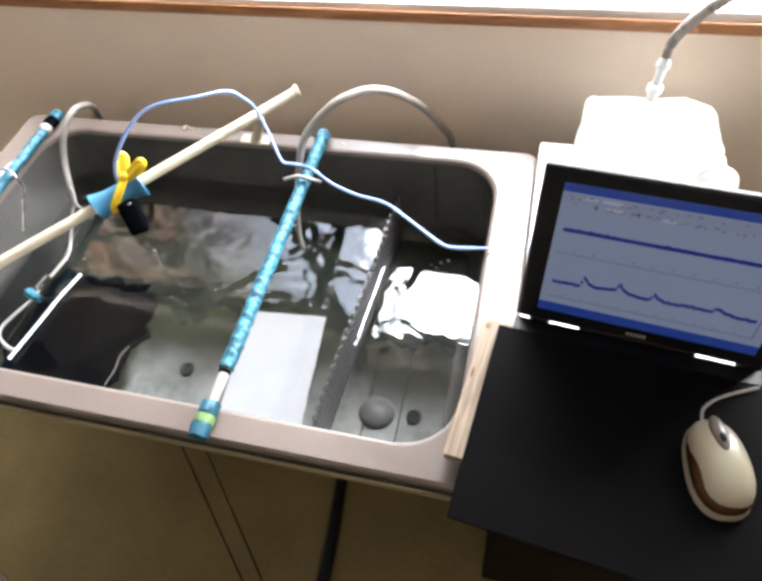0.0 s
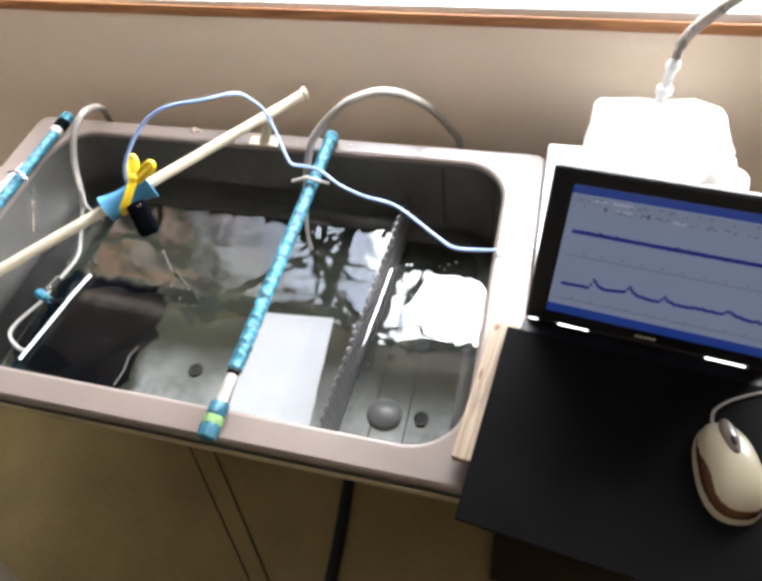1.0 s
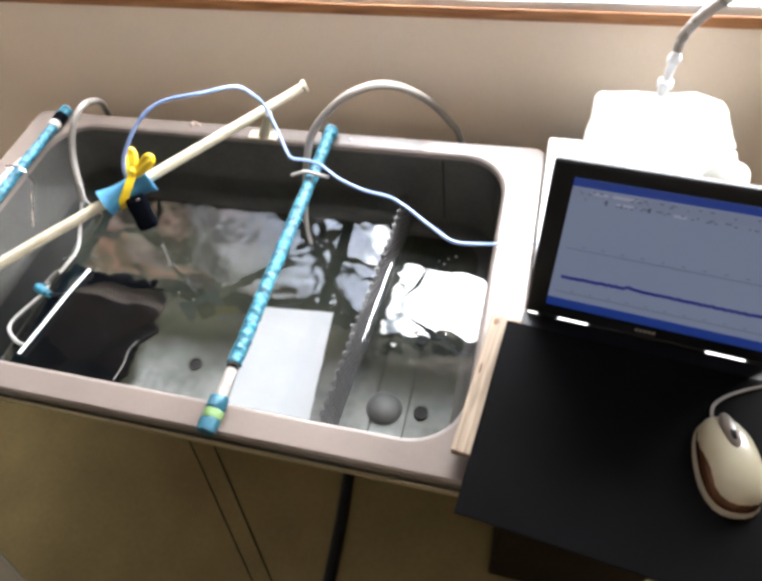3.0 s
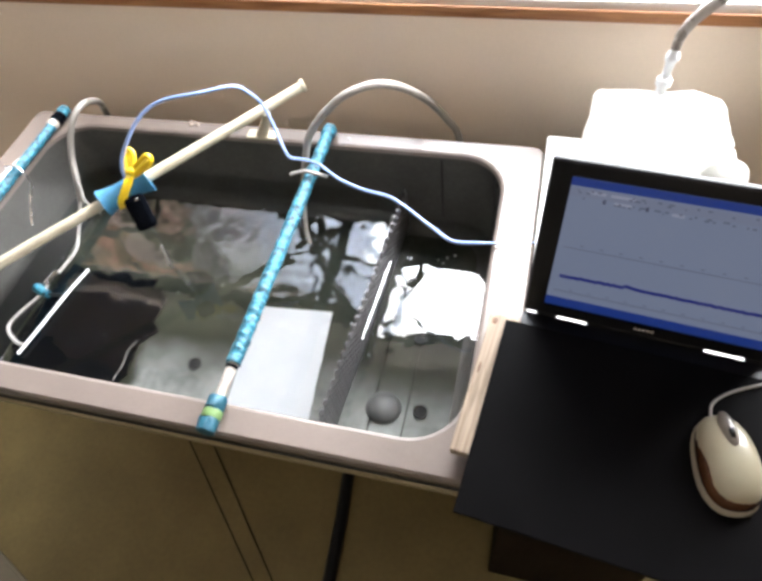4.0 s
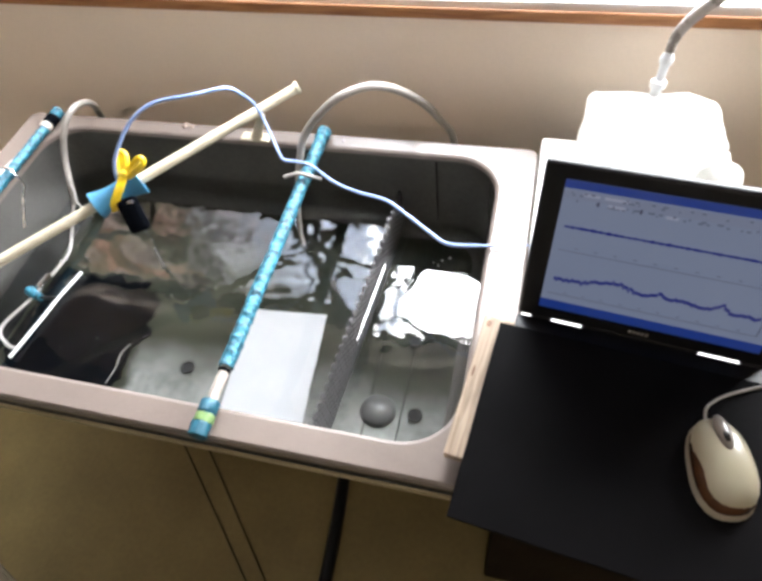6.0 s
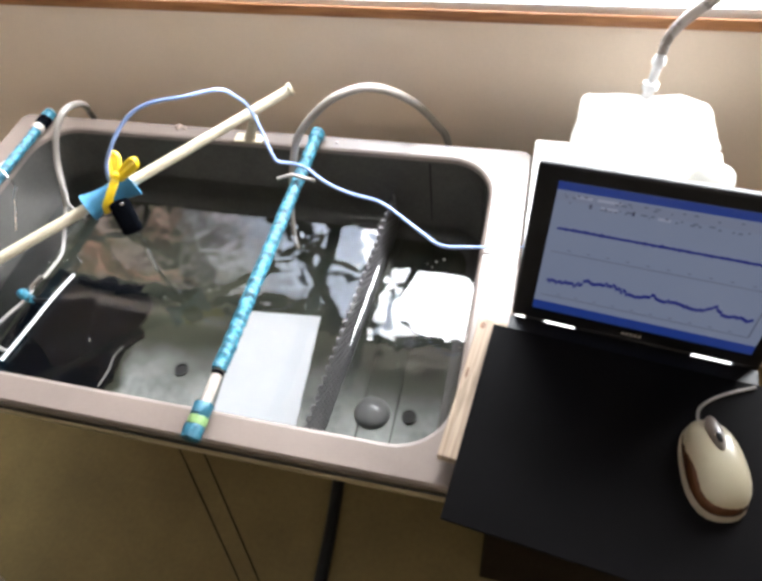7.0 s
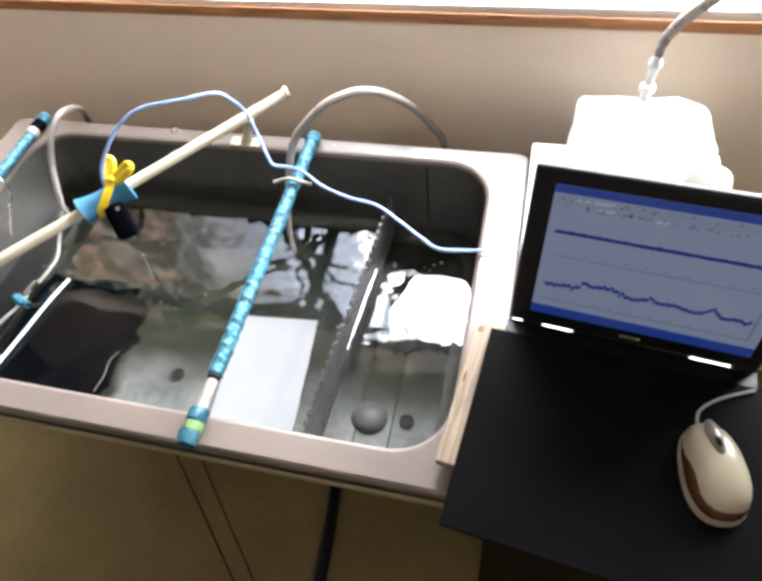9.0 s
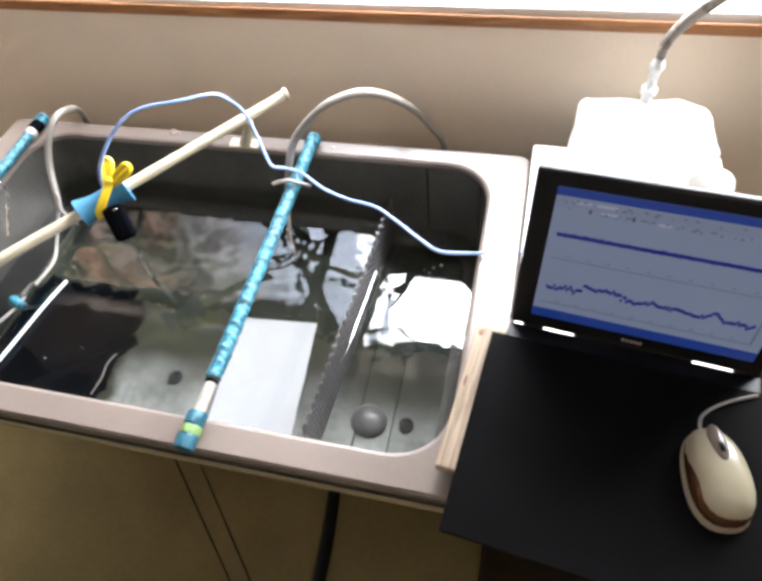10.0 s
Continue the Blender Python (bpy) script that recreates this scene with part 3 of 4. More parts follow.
def plate_and_mat():
    bm = bmesh.new()
    box(bm, (-0.0765, -0.118, 0), (0.0765, 0.118, 0.005), 0.0015, 2)
    p = tagged(mesh("white_plate", bm, M_WHITE), "flat white plastic plate lying under water", "plate")
    p.matrix_basis = pose(-0.3835, 0.392, BOTTOM + 0.0005, 0, 0, 4.5)
    bm = bmesh.new()
    lo, hi = [], []
    for k in range(72):
        g = 2 * math.pi * k / 72
        c, e = math.cos(g), math.sin(g)
        w = (abs(c) ** 7 + abs(e) ** 7) ** (-1 / 7)
        q = Vector((0.134 * w * c, 0.122 * w * e, 0))
        q *= 1 + 0.14 * noise.noise(q * 22 + Vector((3.1, 0, 0))) + 0.12 * noise.noise(q * 60)
        q.x, q.y = max(q.x, -0.130), max(q.y, -0.122)
        lo.append(q)
        hi.append(q + Vector((0, 0, 0.003)))
    loft(bm, [lo, hi], True, True)
    q = tagged(mesh("dark_mat", bm, M_DARK), "black rubber mat lying on the basin floor", "mat")
    # the glint on the mat's edge, added as a thin pale stick
    bm = bmesh.new()
    tube(bm, [(-0.684, 0.300, BOTTOM + 0.008), (-0.680, 0.335, BOTTOM + 0.008), (-0.684, 0.362, BOTTOM + 0.008), (-0.676, 0.385, BOTTOM + 0.008)], 0.0013, 8, 4)
    tagged(mesh("mat_glint", bm, M_TUBE), "thin pale stick standing in for the glint along the mat's edge", "stick")
    q.matrix_basis = pose(-0.797, 0.40, BOTTOM + 0.0005, 0, 0, -4)
    # dark sheet added against the end wall, standing in for its shade under water
    bm = bmesh.new()
    rows = []
    for x, z in ((-0.951, 0.741), (-0.949, 0.71), (-0.943, 0.68), (-0.934, BOTTOM + 0.0045)):
        rows.append([bm.verts.new((x + 0.002 * noise.noise(Vector((0, k * 0.7, z * 30))), 0.285 + 0.0215 * k, z + (0.006 * noise.noise(Vector((7, k * 0.6, 0))) - 0.003 if z > 0.73 else 0))) for k in range(19)])
    for u, w in zip(rows, rows[1:]):
        for k in range(18):
            bm.faces.new((u[k], u[k + 1], w[k + 1], w[k]))
    bmesh.ops.solidify(bm, geom=bm.faces[:], thickness=0.002)
    tagged(mesh("shade_sheet", bm, M_SHADE), "dark sheet added as shade on the basin's end wall", "sheet")


plate_and_mat()

# ---- rods and hoses over the trough ----


def taped_bar(name, x, y0, y1, label):
    """A pale pipe wound in teal tape, lying across the rim."""
    z = RIM_Z + 0.0155
    bar = empty(name, label, "bar", (x, (y0 + y1) / 2, z), "taped bars across the trough")
    h = (y1 - y0) / 2
    bm = bmesh.new()
    tube(bm, [(0, -h + 0.01, 0), (0, 0, 0), (0, h - 0.01, 0)], 0.0078, 14, 6)
    part("pipe", bm, M_PIPE, bar, "pale plastic pipe")
    # tape wound in overlapping turns, its edges wrinkled
    bm = bmesh.new()
    n, sides, turns = 420, 22, 38
    rings = []
    for i in range(n):
        u = i / (n - 1)
        y = -h + 0.108 + (2 * h - 0.110) * u
        ring = []
        for k in range(sides):
            g = 2 * math.pi * k / sides
            q1 = (u * turns + g / (2 * math.pi)) % 1.0
            q2 = (u * turns * 0.62 - g / (2 * math.pi) + 0.3) % 1.0
            w = noise.noise(Vector((x * 9 + math.cos(g) * 1.4, y * 75, math.sin(g) * 1.4)))
            r = 0.0104 + 0.0012 * q1 + 0.0007 * (1 if q2 < 0.35 else 0) + 0.0010 * w
            ring.append(bm.verts.new((r * math.cos(g), y, r * math.sin(g))))
        rings.append(ring)
    for a, b in zip(rings, rings[1:]):
        for k in range(sides):
            bm.faces.new((a[k], a[(k + 1) % sides], b[(k + 1) % sides], b[k]))
    bm.faces.new(rings[0])
    bm.faces.new(rings[-1])
    part("wrapping", bm, M_TEAL, bar, "crumpled teal tape", 50)
    for s in (-1, 1):
        bm = bmesh.new()
        m = along((0, s * (h - 0.055 if s < 0 else h - 0.022), 0), (0, s * h, 0))
        L = 0.055 if s < 0 else 0.022
        lathe(bm, [(0.0125, 0), (0.0138, 0.003), (0.0138, L * 0.32), (0.0128, L * 0.36), (0.0128, L * 0.62), (0.0138, L * 0.66), (0.0132, L * 0.95), (0.009, L)], m, 18)
        for v in bm.verts:
            d = Vector((v.co.x, 0, v.co.z))
            v.co += d * (0.22 * noise.noise(v.co * 120) + 0.10 * noise.noise(v.co * 260))
        cap = part("end_cap", bm, M_TEALD if s < 0 else M_TEAL, bar, "crumpled teal wrapped end")
        if s < 0:
            bm = bmesh.new()
            lathe(bm, [(0.0080, 0), (0.0092, 0.001), (0.0093, 0.004), (0.0080, 0.005)], along((0, -h + 0.100, 0), (0, 0, 0)), 18)
            part("black_tape", bm, M_DARK, bar, "black tape where the winding ends")
            bm = bmesh.new()
            lathe(bm, [(0.0136, L * 0.38), (0.0140, L * 0.41), (0.0140, L * 0.56), (0.0136, L * 0.60)], m, 18)
            part("band", bm, M_GREEN, cap, "yellow-green band")
    return bar


taped_bar("taped_bar", -0.3685, 0.183, 0.806, "pale pipe wound in teal tape across the trough")
end_bar = taped_bar("taped_bar", -0.972, 0.183, 0.808, "pale pipe wound in teal tape on the trough's end rim")
bm = bmesh.new()
lathe(bm, [(0.012, 0), (0.0148, 0.002), (0.0150, 0.010), (0.0146, 0.022), (0.012, 0.024)], along((0, 0.268, 0), (0, 0.30, 0)), 18)
part("black_tape", bm, M_DARK, end_bar, "black tape round the bar's end")
bm = bmesh.new()
lathe(bm, [(0.012, 0), (0.0140, 0.001), (0.0141, 0.013), (0.012, 0.014)], along((0, 0.252, 0), (0, 0.27, 0)), 18)
part("bare_pipe", bm, M_PIPE, end_bar, "pale pipe left bare between the tapes")
end_bar.scale, end_bar.location.z = (0.86, 1, 0.86), RIM_Z + 0.0135


bm = bmesh.new()
box(bm, (-0.007, -0.130, 0), (0.007, 0.130, 0.009), 0.002, 2)
tagged(mesh("white_strip", bm, M_WHITE), "white plastic strip lying beside the taped bar", "strip").matrix_basis = pose(-1.003, 0.578, RIM_Z + 0.0016, 0, 2, -11)


def hose(name, pts, r, material, label, category="hose", sides=12):
    bm = bmesh.new()
    tube(bm, pts, r, sides, 7)
    return tagged(mesh(name, bm, material, 60), label, category)


hose("water_hose", [(-0.391, 0.636, 0.715), (-0.404, 0.664, 0.745), (-0.400, 0.69, 0.815), (-0.393, 0.72, 0.874), (-0.375, 0.74, 0.926), (-0.324, 0.76, 0.978), (-0.284, 0.78, 0.992), (-0.251, 0.80, 0.987), (-0.221, 0.83, 0.958), (-0.188, 0.87, 0.902), (-0.156, 0.895, 0.838), (-0.135, 0.91, 0.775), (-0.125, 0.913, 0.6)],
     lambda u: 0.0042 + 0.0030 * min(1, max(0, (u - 0.12) * 8)), M_HOSE, "grey plastic hose arching over the rim into the water")
hose("drain_hose", [(-0.871, 0.62, 0.795), (-0.874, 0.64, 0.823), (-0.891, 0.68, 0.857), (-0.889, 0.71, 0.894), (-0.882, 0.74, 0.918), (-0.879, 0.77, 0.921), (-0.88, 0.8, 0.907), (-0.896, 0.83, 0.873), (-0.929, 0.86, 0.817), (-0.935, 0.87, 0.6)], 0.0065, M_HOSEL, "pale grey hose hooked over the rim")


def loop_probe():
    ob = empty("tube_loop", "milky tube bent into a loop, with teal fitting and white stick", "tube", (-0.86, 0.42, LEVEL))
    s = ob.location
    bm = bmesh.new()
    tube(bm, [(-0.871, 0.62, 0.80), (-0.873, 0.571, 0.757), (-0.858, 0.53, 0.752), (-0.862, 0.485, 0.751), (-0.87, 0.453, 0.751), (-0.873, 0.417, 0.750), (-0.889, 0.381, 0.749), (-0.899, 0.35, 0.748), (-0.889, 0.33, 0.748), (-0.86, 0.314, 0.748), (-0.839, 0.311, 0.748)], 0.0032, 8, 6, shift=s)
    part("bent_tube", bm, M_TUBE, ob, "milky bent tube")
    bm = bmesh.new()
    tube(bm, [(-0.839, 0.291, 0.752), (-0.825, 0.37, 0.753), (-0.817, 0.43, 0.752), (-0.804, 0.488, 0.752)], 0.0030, 8, 4, shift=s)
    part("stick", bm, M_WHITE, ob, "straight white stick")
    bm = bmesh.new()
    tube(bm, [(-0.889, 0.432, 0.751), (-0.872, 0.424, 0.752), (-0.855, 0.42, 0.752)], lambda u: 0.010 - 0.003 * u, 10, 3, shift=s)
    part("fitting", bm, M_TEAL, ob, "teal fitting")
    bm = bmesh.new()
    tube(bm, [(-0.868, 0.472, 0.752), (-0.872, 0.455, 0.752), (-0.874, 0.44, 0.752)], 0.0062, 10, 3, shift=s)
    part("collar", bm, M_CHROME, ob, "shiny metal collar")
    bm = bmesh.new()
    tube(bm, [(-0.862, 0.421, 0.752), (-0.842, 0.42, 0.753), (-0.82, 0.425, 0.753)], 0.003, 8, 3, shift=s)
    part("cross_link", bm, M_BLACK, ob, "short dark link")


loop_probe()
hose("thin_lead", [(-0.876, 0.645, 0.828), (-0.835, 0.612, 0.846), (-0.775, 0.558, 0.88), (-0.70, 0.512, 0.905)], 0.0015, M_GREY, "thin grey lead up to the ivory rod", "wire", 6)
hose("wire_hook", [(-0.985, 0.612, 0.889), (-0.965, 0.616, 0.8895), (-0.945, 0.608, 0.886), (-0.938, 0.603, 0.86), (-0.943, 0.587, 0.841), (-0.943, 0.565, 0.818), (-0.943, 0.545, 0.797)], 0.0028, M_CHROME, "bent metal hook hung over the taped bar", "hook", 8)


def rod_holder():
    ob = empty("rod_holder", "cream plastic holder standing on the rim", "holder", (-0.508, 0.786, RIM_Z))
    bm = bmesh.new()
    box(bm, (-0.030, -0.012, 0), (0.030, 0.012, 0.006), 0.0025)
    part("foot", bm, M_ROD, ob)
    bm = bmesh.new()
    a, b = Vector((0.002, 0, 0.005)), Vector((0.034, -0.012, 0.070))
    lathe(bm, [(0.012, 0), (0.0105, 0.01), (0.008, 0.04), (0.0085, 0.06), (0.007, 0.072)], along(a, b), 16)
    part("post", bm, M_ROD, ob)


rod_holder()


def ivory_rod():
    ob = empty("ivory_rod", "long ivory plastic rod laid slantwise over the trough", "rod", (-0.7, 0.515, 0.92))
    s = ob.location
    bm = bmesh.new()
    pts = [(-0.414, 0.824, 0.955), (-0.473, 0.765, 0.945), (-0.629, 0.59, 0.93), (-0.7, 0.515, 0.92), (-0.818, 0.393, 0.905), (-1.0, 0.205, 0.875)]
    tube(bm, pts, 0.0092, 16, 4, shift=s)
    part("shaft", bm, M_ROD, ob)
    bm = bmesh.new()
    lathe(bm, [(0.0095, -0.004), (0.0118, -0.002), (0.0118, 0.004), (0.0075, 0.004), (0.007, -0.001)], Matrix.Translation(-s) @ along((-0.414, 0.824, 0.955), (-0.38, 0.857, 0.961)), 18)
    part("end_bead", bm, M_ROD, ob)
    bm = bmesh.new()
    tube(bm, [(-0.692, 0.523, 0.921), (-0.662, 0.555, 0.925), (-0.633, 0.586, 0.929)], lambda u: 0.0172 + 0.034 * (u - 0.45) ** 2 - 0.004 * max(0, u - 0.93), 20, 8, 0.07, shift=s)
    part("foam_sleeve", bm, M_FOAM, ob, "blue foam sleeve")


ivory_rod()


def spring_clamp():
    ob = empty("spring_clamp", "yellow spring clamp gripping the blue foam sleeve", "clamp", (-0.642, 0.565, 0.945))
    s = ob.location
    for tip, root in (((-0.648, 0.594, 0.981), (-0.642, 0.566, 0.958)), ((-0.604, 0.584, 0.979), (-0.634, 0.568, 0.958))):
        a, b = Vector(tip), Vector(root)
        d = (b - a).normalized()
        w = d.cross(Vector((0.25, -0.45, 0.85))).normalized()
        L = (b - a).length
        pts = [a + d * (L * u) + w * v for u, v in ((1.05, 0.004), (0.6, 0.0065), (0.2, 0.0075), (0.0, 0.0045), (-0.05, 0), (0.0, -0.0045), (0.2, -0.0075), (0.6, -0.0065), (1.05, -0.004))]
        bm = bmesh.new()
        tube(bm, pts, 0.0049, 8, 4, shift=s)
        part("grip", bm, M_YEL, ob, "looped yellow finger grip")
        bm = bmesh.new()
        box(bm, (-0.0080, -0.0032, L * 0.02), (0.0080, 0.0032, L * 1.05), 0.0020, 2, Matrix.Translation(-s) @ along(a, b))
        part("web", bm, M_YEL, ob)
    for pts, wd in (([(-0.640, 0.566, 0.958), (-0.637, 0.552, 0.957), (-0.640, 0.538, 0.949), (-0.648, 0.526, 0.934), (-0.654, 0.526, 0.914)], 0.0085),
                    ([(-0.640, 0.566, 0.958), (-0.652, 0.574, 0.950), (-0.664, 0.574, 0.936)], 0.006)):
        bm = bmesh.new()
        path = smoothed(pts, 5)
        prev = None
        side = Vector((0.72, 0.69, 0.05))
        for q in path:
            up = Vector((0.1, -0.5, 0.85)) * 0.0022
            now = [bm.verts.new(q - s + side * (wd * e) + up * f) for e, f in ((-1, -1), (1, -1), (1, 1), (-1, 1))]
            if prev:
                for k in range(4):
                    bm.faces.new((prev[k], prev[(k + 1) % 4], now[(k + 1) % 4], now[k]))
            else:
                bm.faces.new(now)
            prev = now
        bm.faces.new(prev)
        part("jaw", bm, M_YEL, ob, "curved yellow jaw")
    bm = bmesh.new()
    lathe(bm, [(0.0035, -0.012), (0.005, -0.010), (0.005, 0.010), (0.0035, 0.012)], Matrix.Translation((0.004, 0.002, 0.018)) @ pose(0, 0, 0, 70, 0, 40), 14)
    part("pivot", bm, M_YEL, ob, "yellow pivot pin")


spring_clamp()


def probe():
    ob = empty("probe", "black probe body hanging under the rod with a thin needle", "probe", (-0.626, 0.541, 0.908))
    bm = bmesh.new()
    m = along((-0.012, -0.002, 0.022), (0.004, -0.024, -0.030))
    box(bm, (-0.017, -0.0125, 0), (0.017, 0.0125, 0.061), 0.0075, 3, m)
    part("body", bm, M_DARK, ob)
    bm = bmesh.new()
    box(bm, (0.002, 0.0105, 0.004), (0.009, 0.0122, 0.010), 0.0006, 1, m)
    part("contact", bm, M_CHROME, ob, "small bright contact")
    bm = bmesh.new()
    tube(bm, [(0.004, -0.020, -0.032), (0.003, -0.016, -0.07), (-0.010, -0.015, -0.155), (-0.014, -0.015, -0.19)], 0.0014, 6, 3)
    part("needle", bm, M_CHROME, ob, "thin metal needle")
    bm = bmesh.new()
    tube(bm, [(-0.009, -0.011, -0.100), (-0.015, -0.011, -0.135), (-0.021, -0.011, -0.168)], 0.0022, 8, 3)
    part("tip", bm, M_TUBE, ob, "pale needle tip")


probe()

hose("blue_cable", [(-0.655, 0.560, 0.940), (-0.651, 0.560, 0.957), (-0.645, 0.560, 0.975), (-0.634, 0.567, 1.0), (-0.615, 0.594, 1.03), (-0.592, 0.617, 1.05), (-0.561, 0.635, 1.06), (-0.51, 0.656, 1.06), (-0.469, 0.69, 1.05), (-0.458, 0.713, 1.02), (-0.458, 0.741, 0.975), (-0.442, 0.729, 0.94), (-0.416, 0.696, 0.915), (-0.405, 0.688, 0.905), (-0.384, 0.691, 0.900), (-0.354, 0.686, 0.898), (-0.309, 0.662, 0.89), (-0.263, 0.651, 0.88), (-0.21, 0.643, 0.875), (-0.162, 0.615, 0.87), (-0.124, 0.589, 0.868), (-0.089, 0.569, 0.868), (-0.035, 0.575, 0.8665), (0.002, 0.578, 0.870), (0.043, 0.574, 0.882), (0.10, 0.57, 0.885)],
     lambda u: 0.0030 if u < 0.86 else max(0.0012, 0.0030 - 0.03 * (u - 0.86)), M_BLUEW, "pale blue cable looping from the clamp to the laptop", "cable", 8)
hose("cable_tie", [(-0.400, 0.661, 0.890), (-0.388, 0.664, 0.893), (-0.372, 0.667, 0.896), (-0.353, 0.667, 0.892), (-0.332, 0.669, 0.885)], 0.0032, M_TUBE, "milky plastic sleeve tied to the taped bar", "tie", 8)

# ---- the counter and the computer ----
COUNTER_Z = 0.875


def counter():
    ob = empty("counter", "white counter beside the trough", "counter", (0.19, 0.5, 0))
    o = under(ob)
    bm = bmesh.new()
    box(bm, (0.0365, 0.22, COUNTER_Z - 0.03), (0.345, 0.83, COUNTER_Z), 0.004)
    bmesh.ops.transform(bm, matrix=o, verts=bm.verts)
    part("worktop", bm, M_SILL, ob, "white worktop")
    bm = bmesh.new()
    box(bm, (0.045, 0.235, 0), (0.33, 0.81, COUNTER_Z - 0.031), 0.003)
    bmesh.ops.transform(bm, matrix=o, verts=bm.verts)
    part("base", bm, M_BASE, ob, "brown base, nearly black with the counter's shade painted in")


counter()

LAP = pose(0.030, 0.432, 0, 0, 0, -6.3)  # left hinge end, z up


def plank():
    bm = bmesh.new()
    box(bm, (0, -0.211, 0), (0.055, 0, 0.0155), 0.0015, 1)
    box(bm, (0.055, -0.211, 0), (0.30, -0.03, 0.0155), 0.0015, 1)
    ob = tagged(mesh("plank", bm, M_PLANK), "raw worn wooden plank under the laptop", "plank")
    ob.matrix_basis = pose(-0.0125, 0.431, COUNTER_Z + 0.0002, 0, 0, -7)


    bm = bmesh.new()
    bmesh.ops.create_uvsphere(bm, u_segments=12, v_segments=6, radius=1, matrix=pose(0.008, -0.012, 0.0155) @ Matrix.Diagonal((0.004, 0.006, 0.0006, 1)))
    part("knot", bm, M_KNOT, ob, "dark brown knot")
    bm = bmesh.new()
    bmesh.ops.create_uvsphere(bm, u_segments=12, v_segments=6, radius=1, matrix=pose(0.006, -0.09, 0.0155) @ Matrix.Diagonal((0.002, 0.009, 0.0005, 1)))
    part("knot", bm, M_KNOT, ob, "dark brown knot")


plank()


UPPER_TRACE, LOWER_TRACE = [], []


def laptop():
    zb = COUNTER_Z + 0.0160
    ob = empty("laptop", "black laptop, open, showing two blue signal traces", "laptop")
    ob.matrix_basis = LAP @ pose(0, 0, zb)
    W, H, T = 0.312, 0.240, 0.014
    bm = bmesh.new()
    box(bm, (0, -0.26, 0), (W, 0.0025, 0.0128), 0.003)
    part("base", bm, M_BLACK, ob, "flat black base")
    lid = new("lid")
    lid.parent = ob
    lid.matrix_basis = pose(0, 0.003, 0.011, -13.7)
    # the lid stands along its own z; its face looks to -y
    bm = bmesh.new()
    box(bm, (0, 0, 0), (W, T, H), 0.005, 3)
    part("shell", bm, M_BLACK, lid, "black lid with rounded corners")
    f = -0.0008
    sx0, sx1, sz0, sz1 = 0.026, W - 0.018, 0.024, H - 0.0185
    sw, sh = sx1 - sx0, sz1 - sz0

    def patch(bm, u0, u1, v0, v1, lift):
        vs = [bm.verts.new((sx0 + sw * u, f - lift, sz0 + sh * v)) for u, v in ((u0, v0), (u1, v0), (u1, v1), (u0, v1))]
        bm.faces.new(vs)

    bm = bmesh.new()
    patch(bm, 0, 1, 0, 1, 0)
    part("screen", bm, M_SCREEN, lid, "lit blue-grey screen", 0)
    for v0, v1, mt, nm in ((0.945, 1.0, M_BAR, "title_bar"), (0.875, 0.932, M_TOOL, "tool_strip"), (0.0, 0.075, M_BAR, "task_bar")):
        bm = bmesh.new()
        patch(bm, 0, 1, v0, v1, 0.0004)
        part(nm, bm, mt, lid, "", 0)
    # rows of unreadable buttons
    rnd = random.Random(4)
    for k in range(60):
        u = 0.03 + 0.9 * rnd.random()
        v = rnd.choice((0.900, 0.915, 0.862, 0.850))
        w = 0.006 + 0.012 * rnd.random()
        bm = bmesh.new()
        patch(bm, u, u + w, v, v + 0.012, 0.0009)
        part("button_mark", bm, M_LINE, lid, "", 0)
    for u in (0.145, 0.318):
        bm = bmesh.new()
        patch(bm, u, u + 0.010, 0.852, 0.882, 0.0009)
        part("button_mark", bm, M_MARK, lid, "", 0)
    for u, v, w in ((0.08, 0.905, 0.07), (0.19, 0.858, 0.07), (0.17, 0.905, 0.10), (0.42, 0.850, 0.05)):
        bm = bmesh.new()
        patch(bm, u, u + w, v, v + 0.018, 0.0006)
        part("button_field", bm, M_PALE, lid, "", 0)
    bm = bmesh.new()
    for v, u0, u1, t in ((0.497, 0.03, 0.99, 0.006), (0.132, 0.03, 0.955, 0.007)):
        patch(bm, u0, u1, v, v + t, 0.0009)
    patch(bm, 0.948, 0.955, 0.135, 0.49, 0.0009)
    for k in range(10):
        patch(bm, 0.1 + k * 0.085, 0.115 + k * 0.085, 0.152, 0.160, 0.0009)
        patch(bm, 0.1 + k * 0.085, 0.115 + k * 0.085, 0.522, 0.530, 0.0009)
    part("axis_line", bm, M_LINE, lid, "thin grey axis lines", 0)

    # upper trace: three jagged ribbons that part and close as the signal swells
    for k in range(3):
        rnd = random.Random(k + 1)
        bm = bmesh.new()
        n, lo, hi = 200, [], []
        for i in range(n):
            u = 0.035 + 0.935 * i / (n - 1)
            e, w = 0.002 * (rnd.random() - 0.5), 0.0048 + 0.010 * rnd.random() ** 6
            lo.append(bm.verts.new((sx0 + sw * u, 0, sh * (e - w))))
            hi.append(bm.verts.new((sx0 + sw * u, 0, sh * (e + w))))
        for i in range(n - 1):
            bm.faces.new((lo[i], lo[i + 1], hi[i + 1], hi[i]))
        UPPER_TRACE.append((part("trace_ribbon", bm, M_TRACE, lid, "jagged dark blue signal trace", 0), k - 1, f - 0.0012, sz0 + sh * 0.681, sh))
    # lower trace: short strokes, each riding up and down with the signal
    n = 110
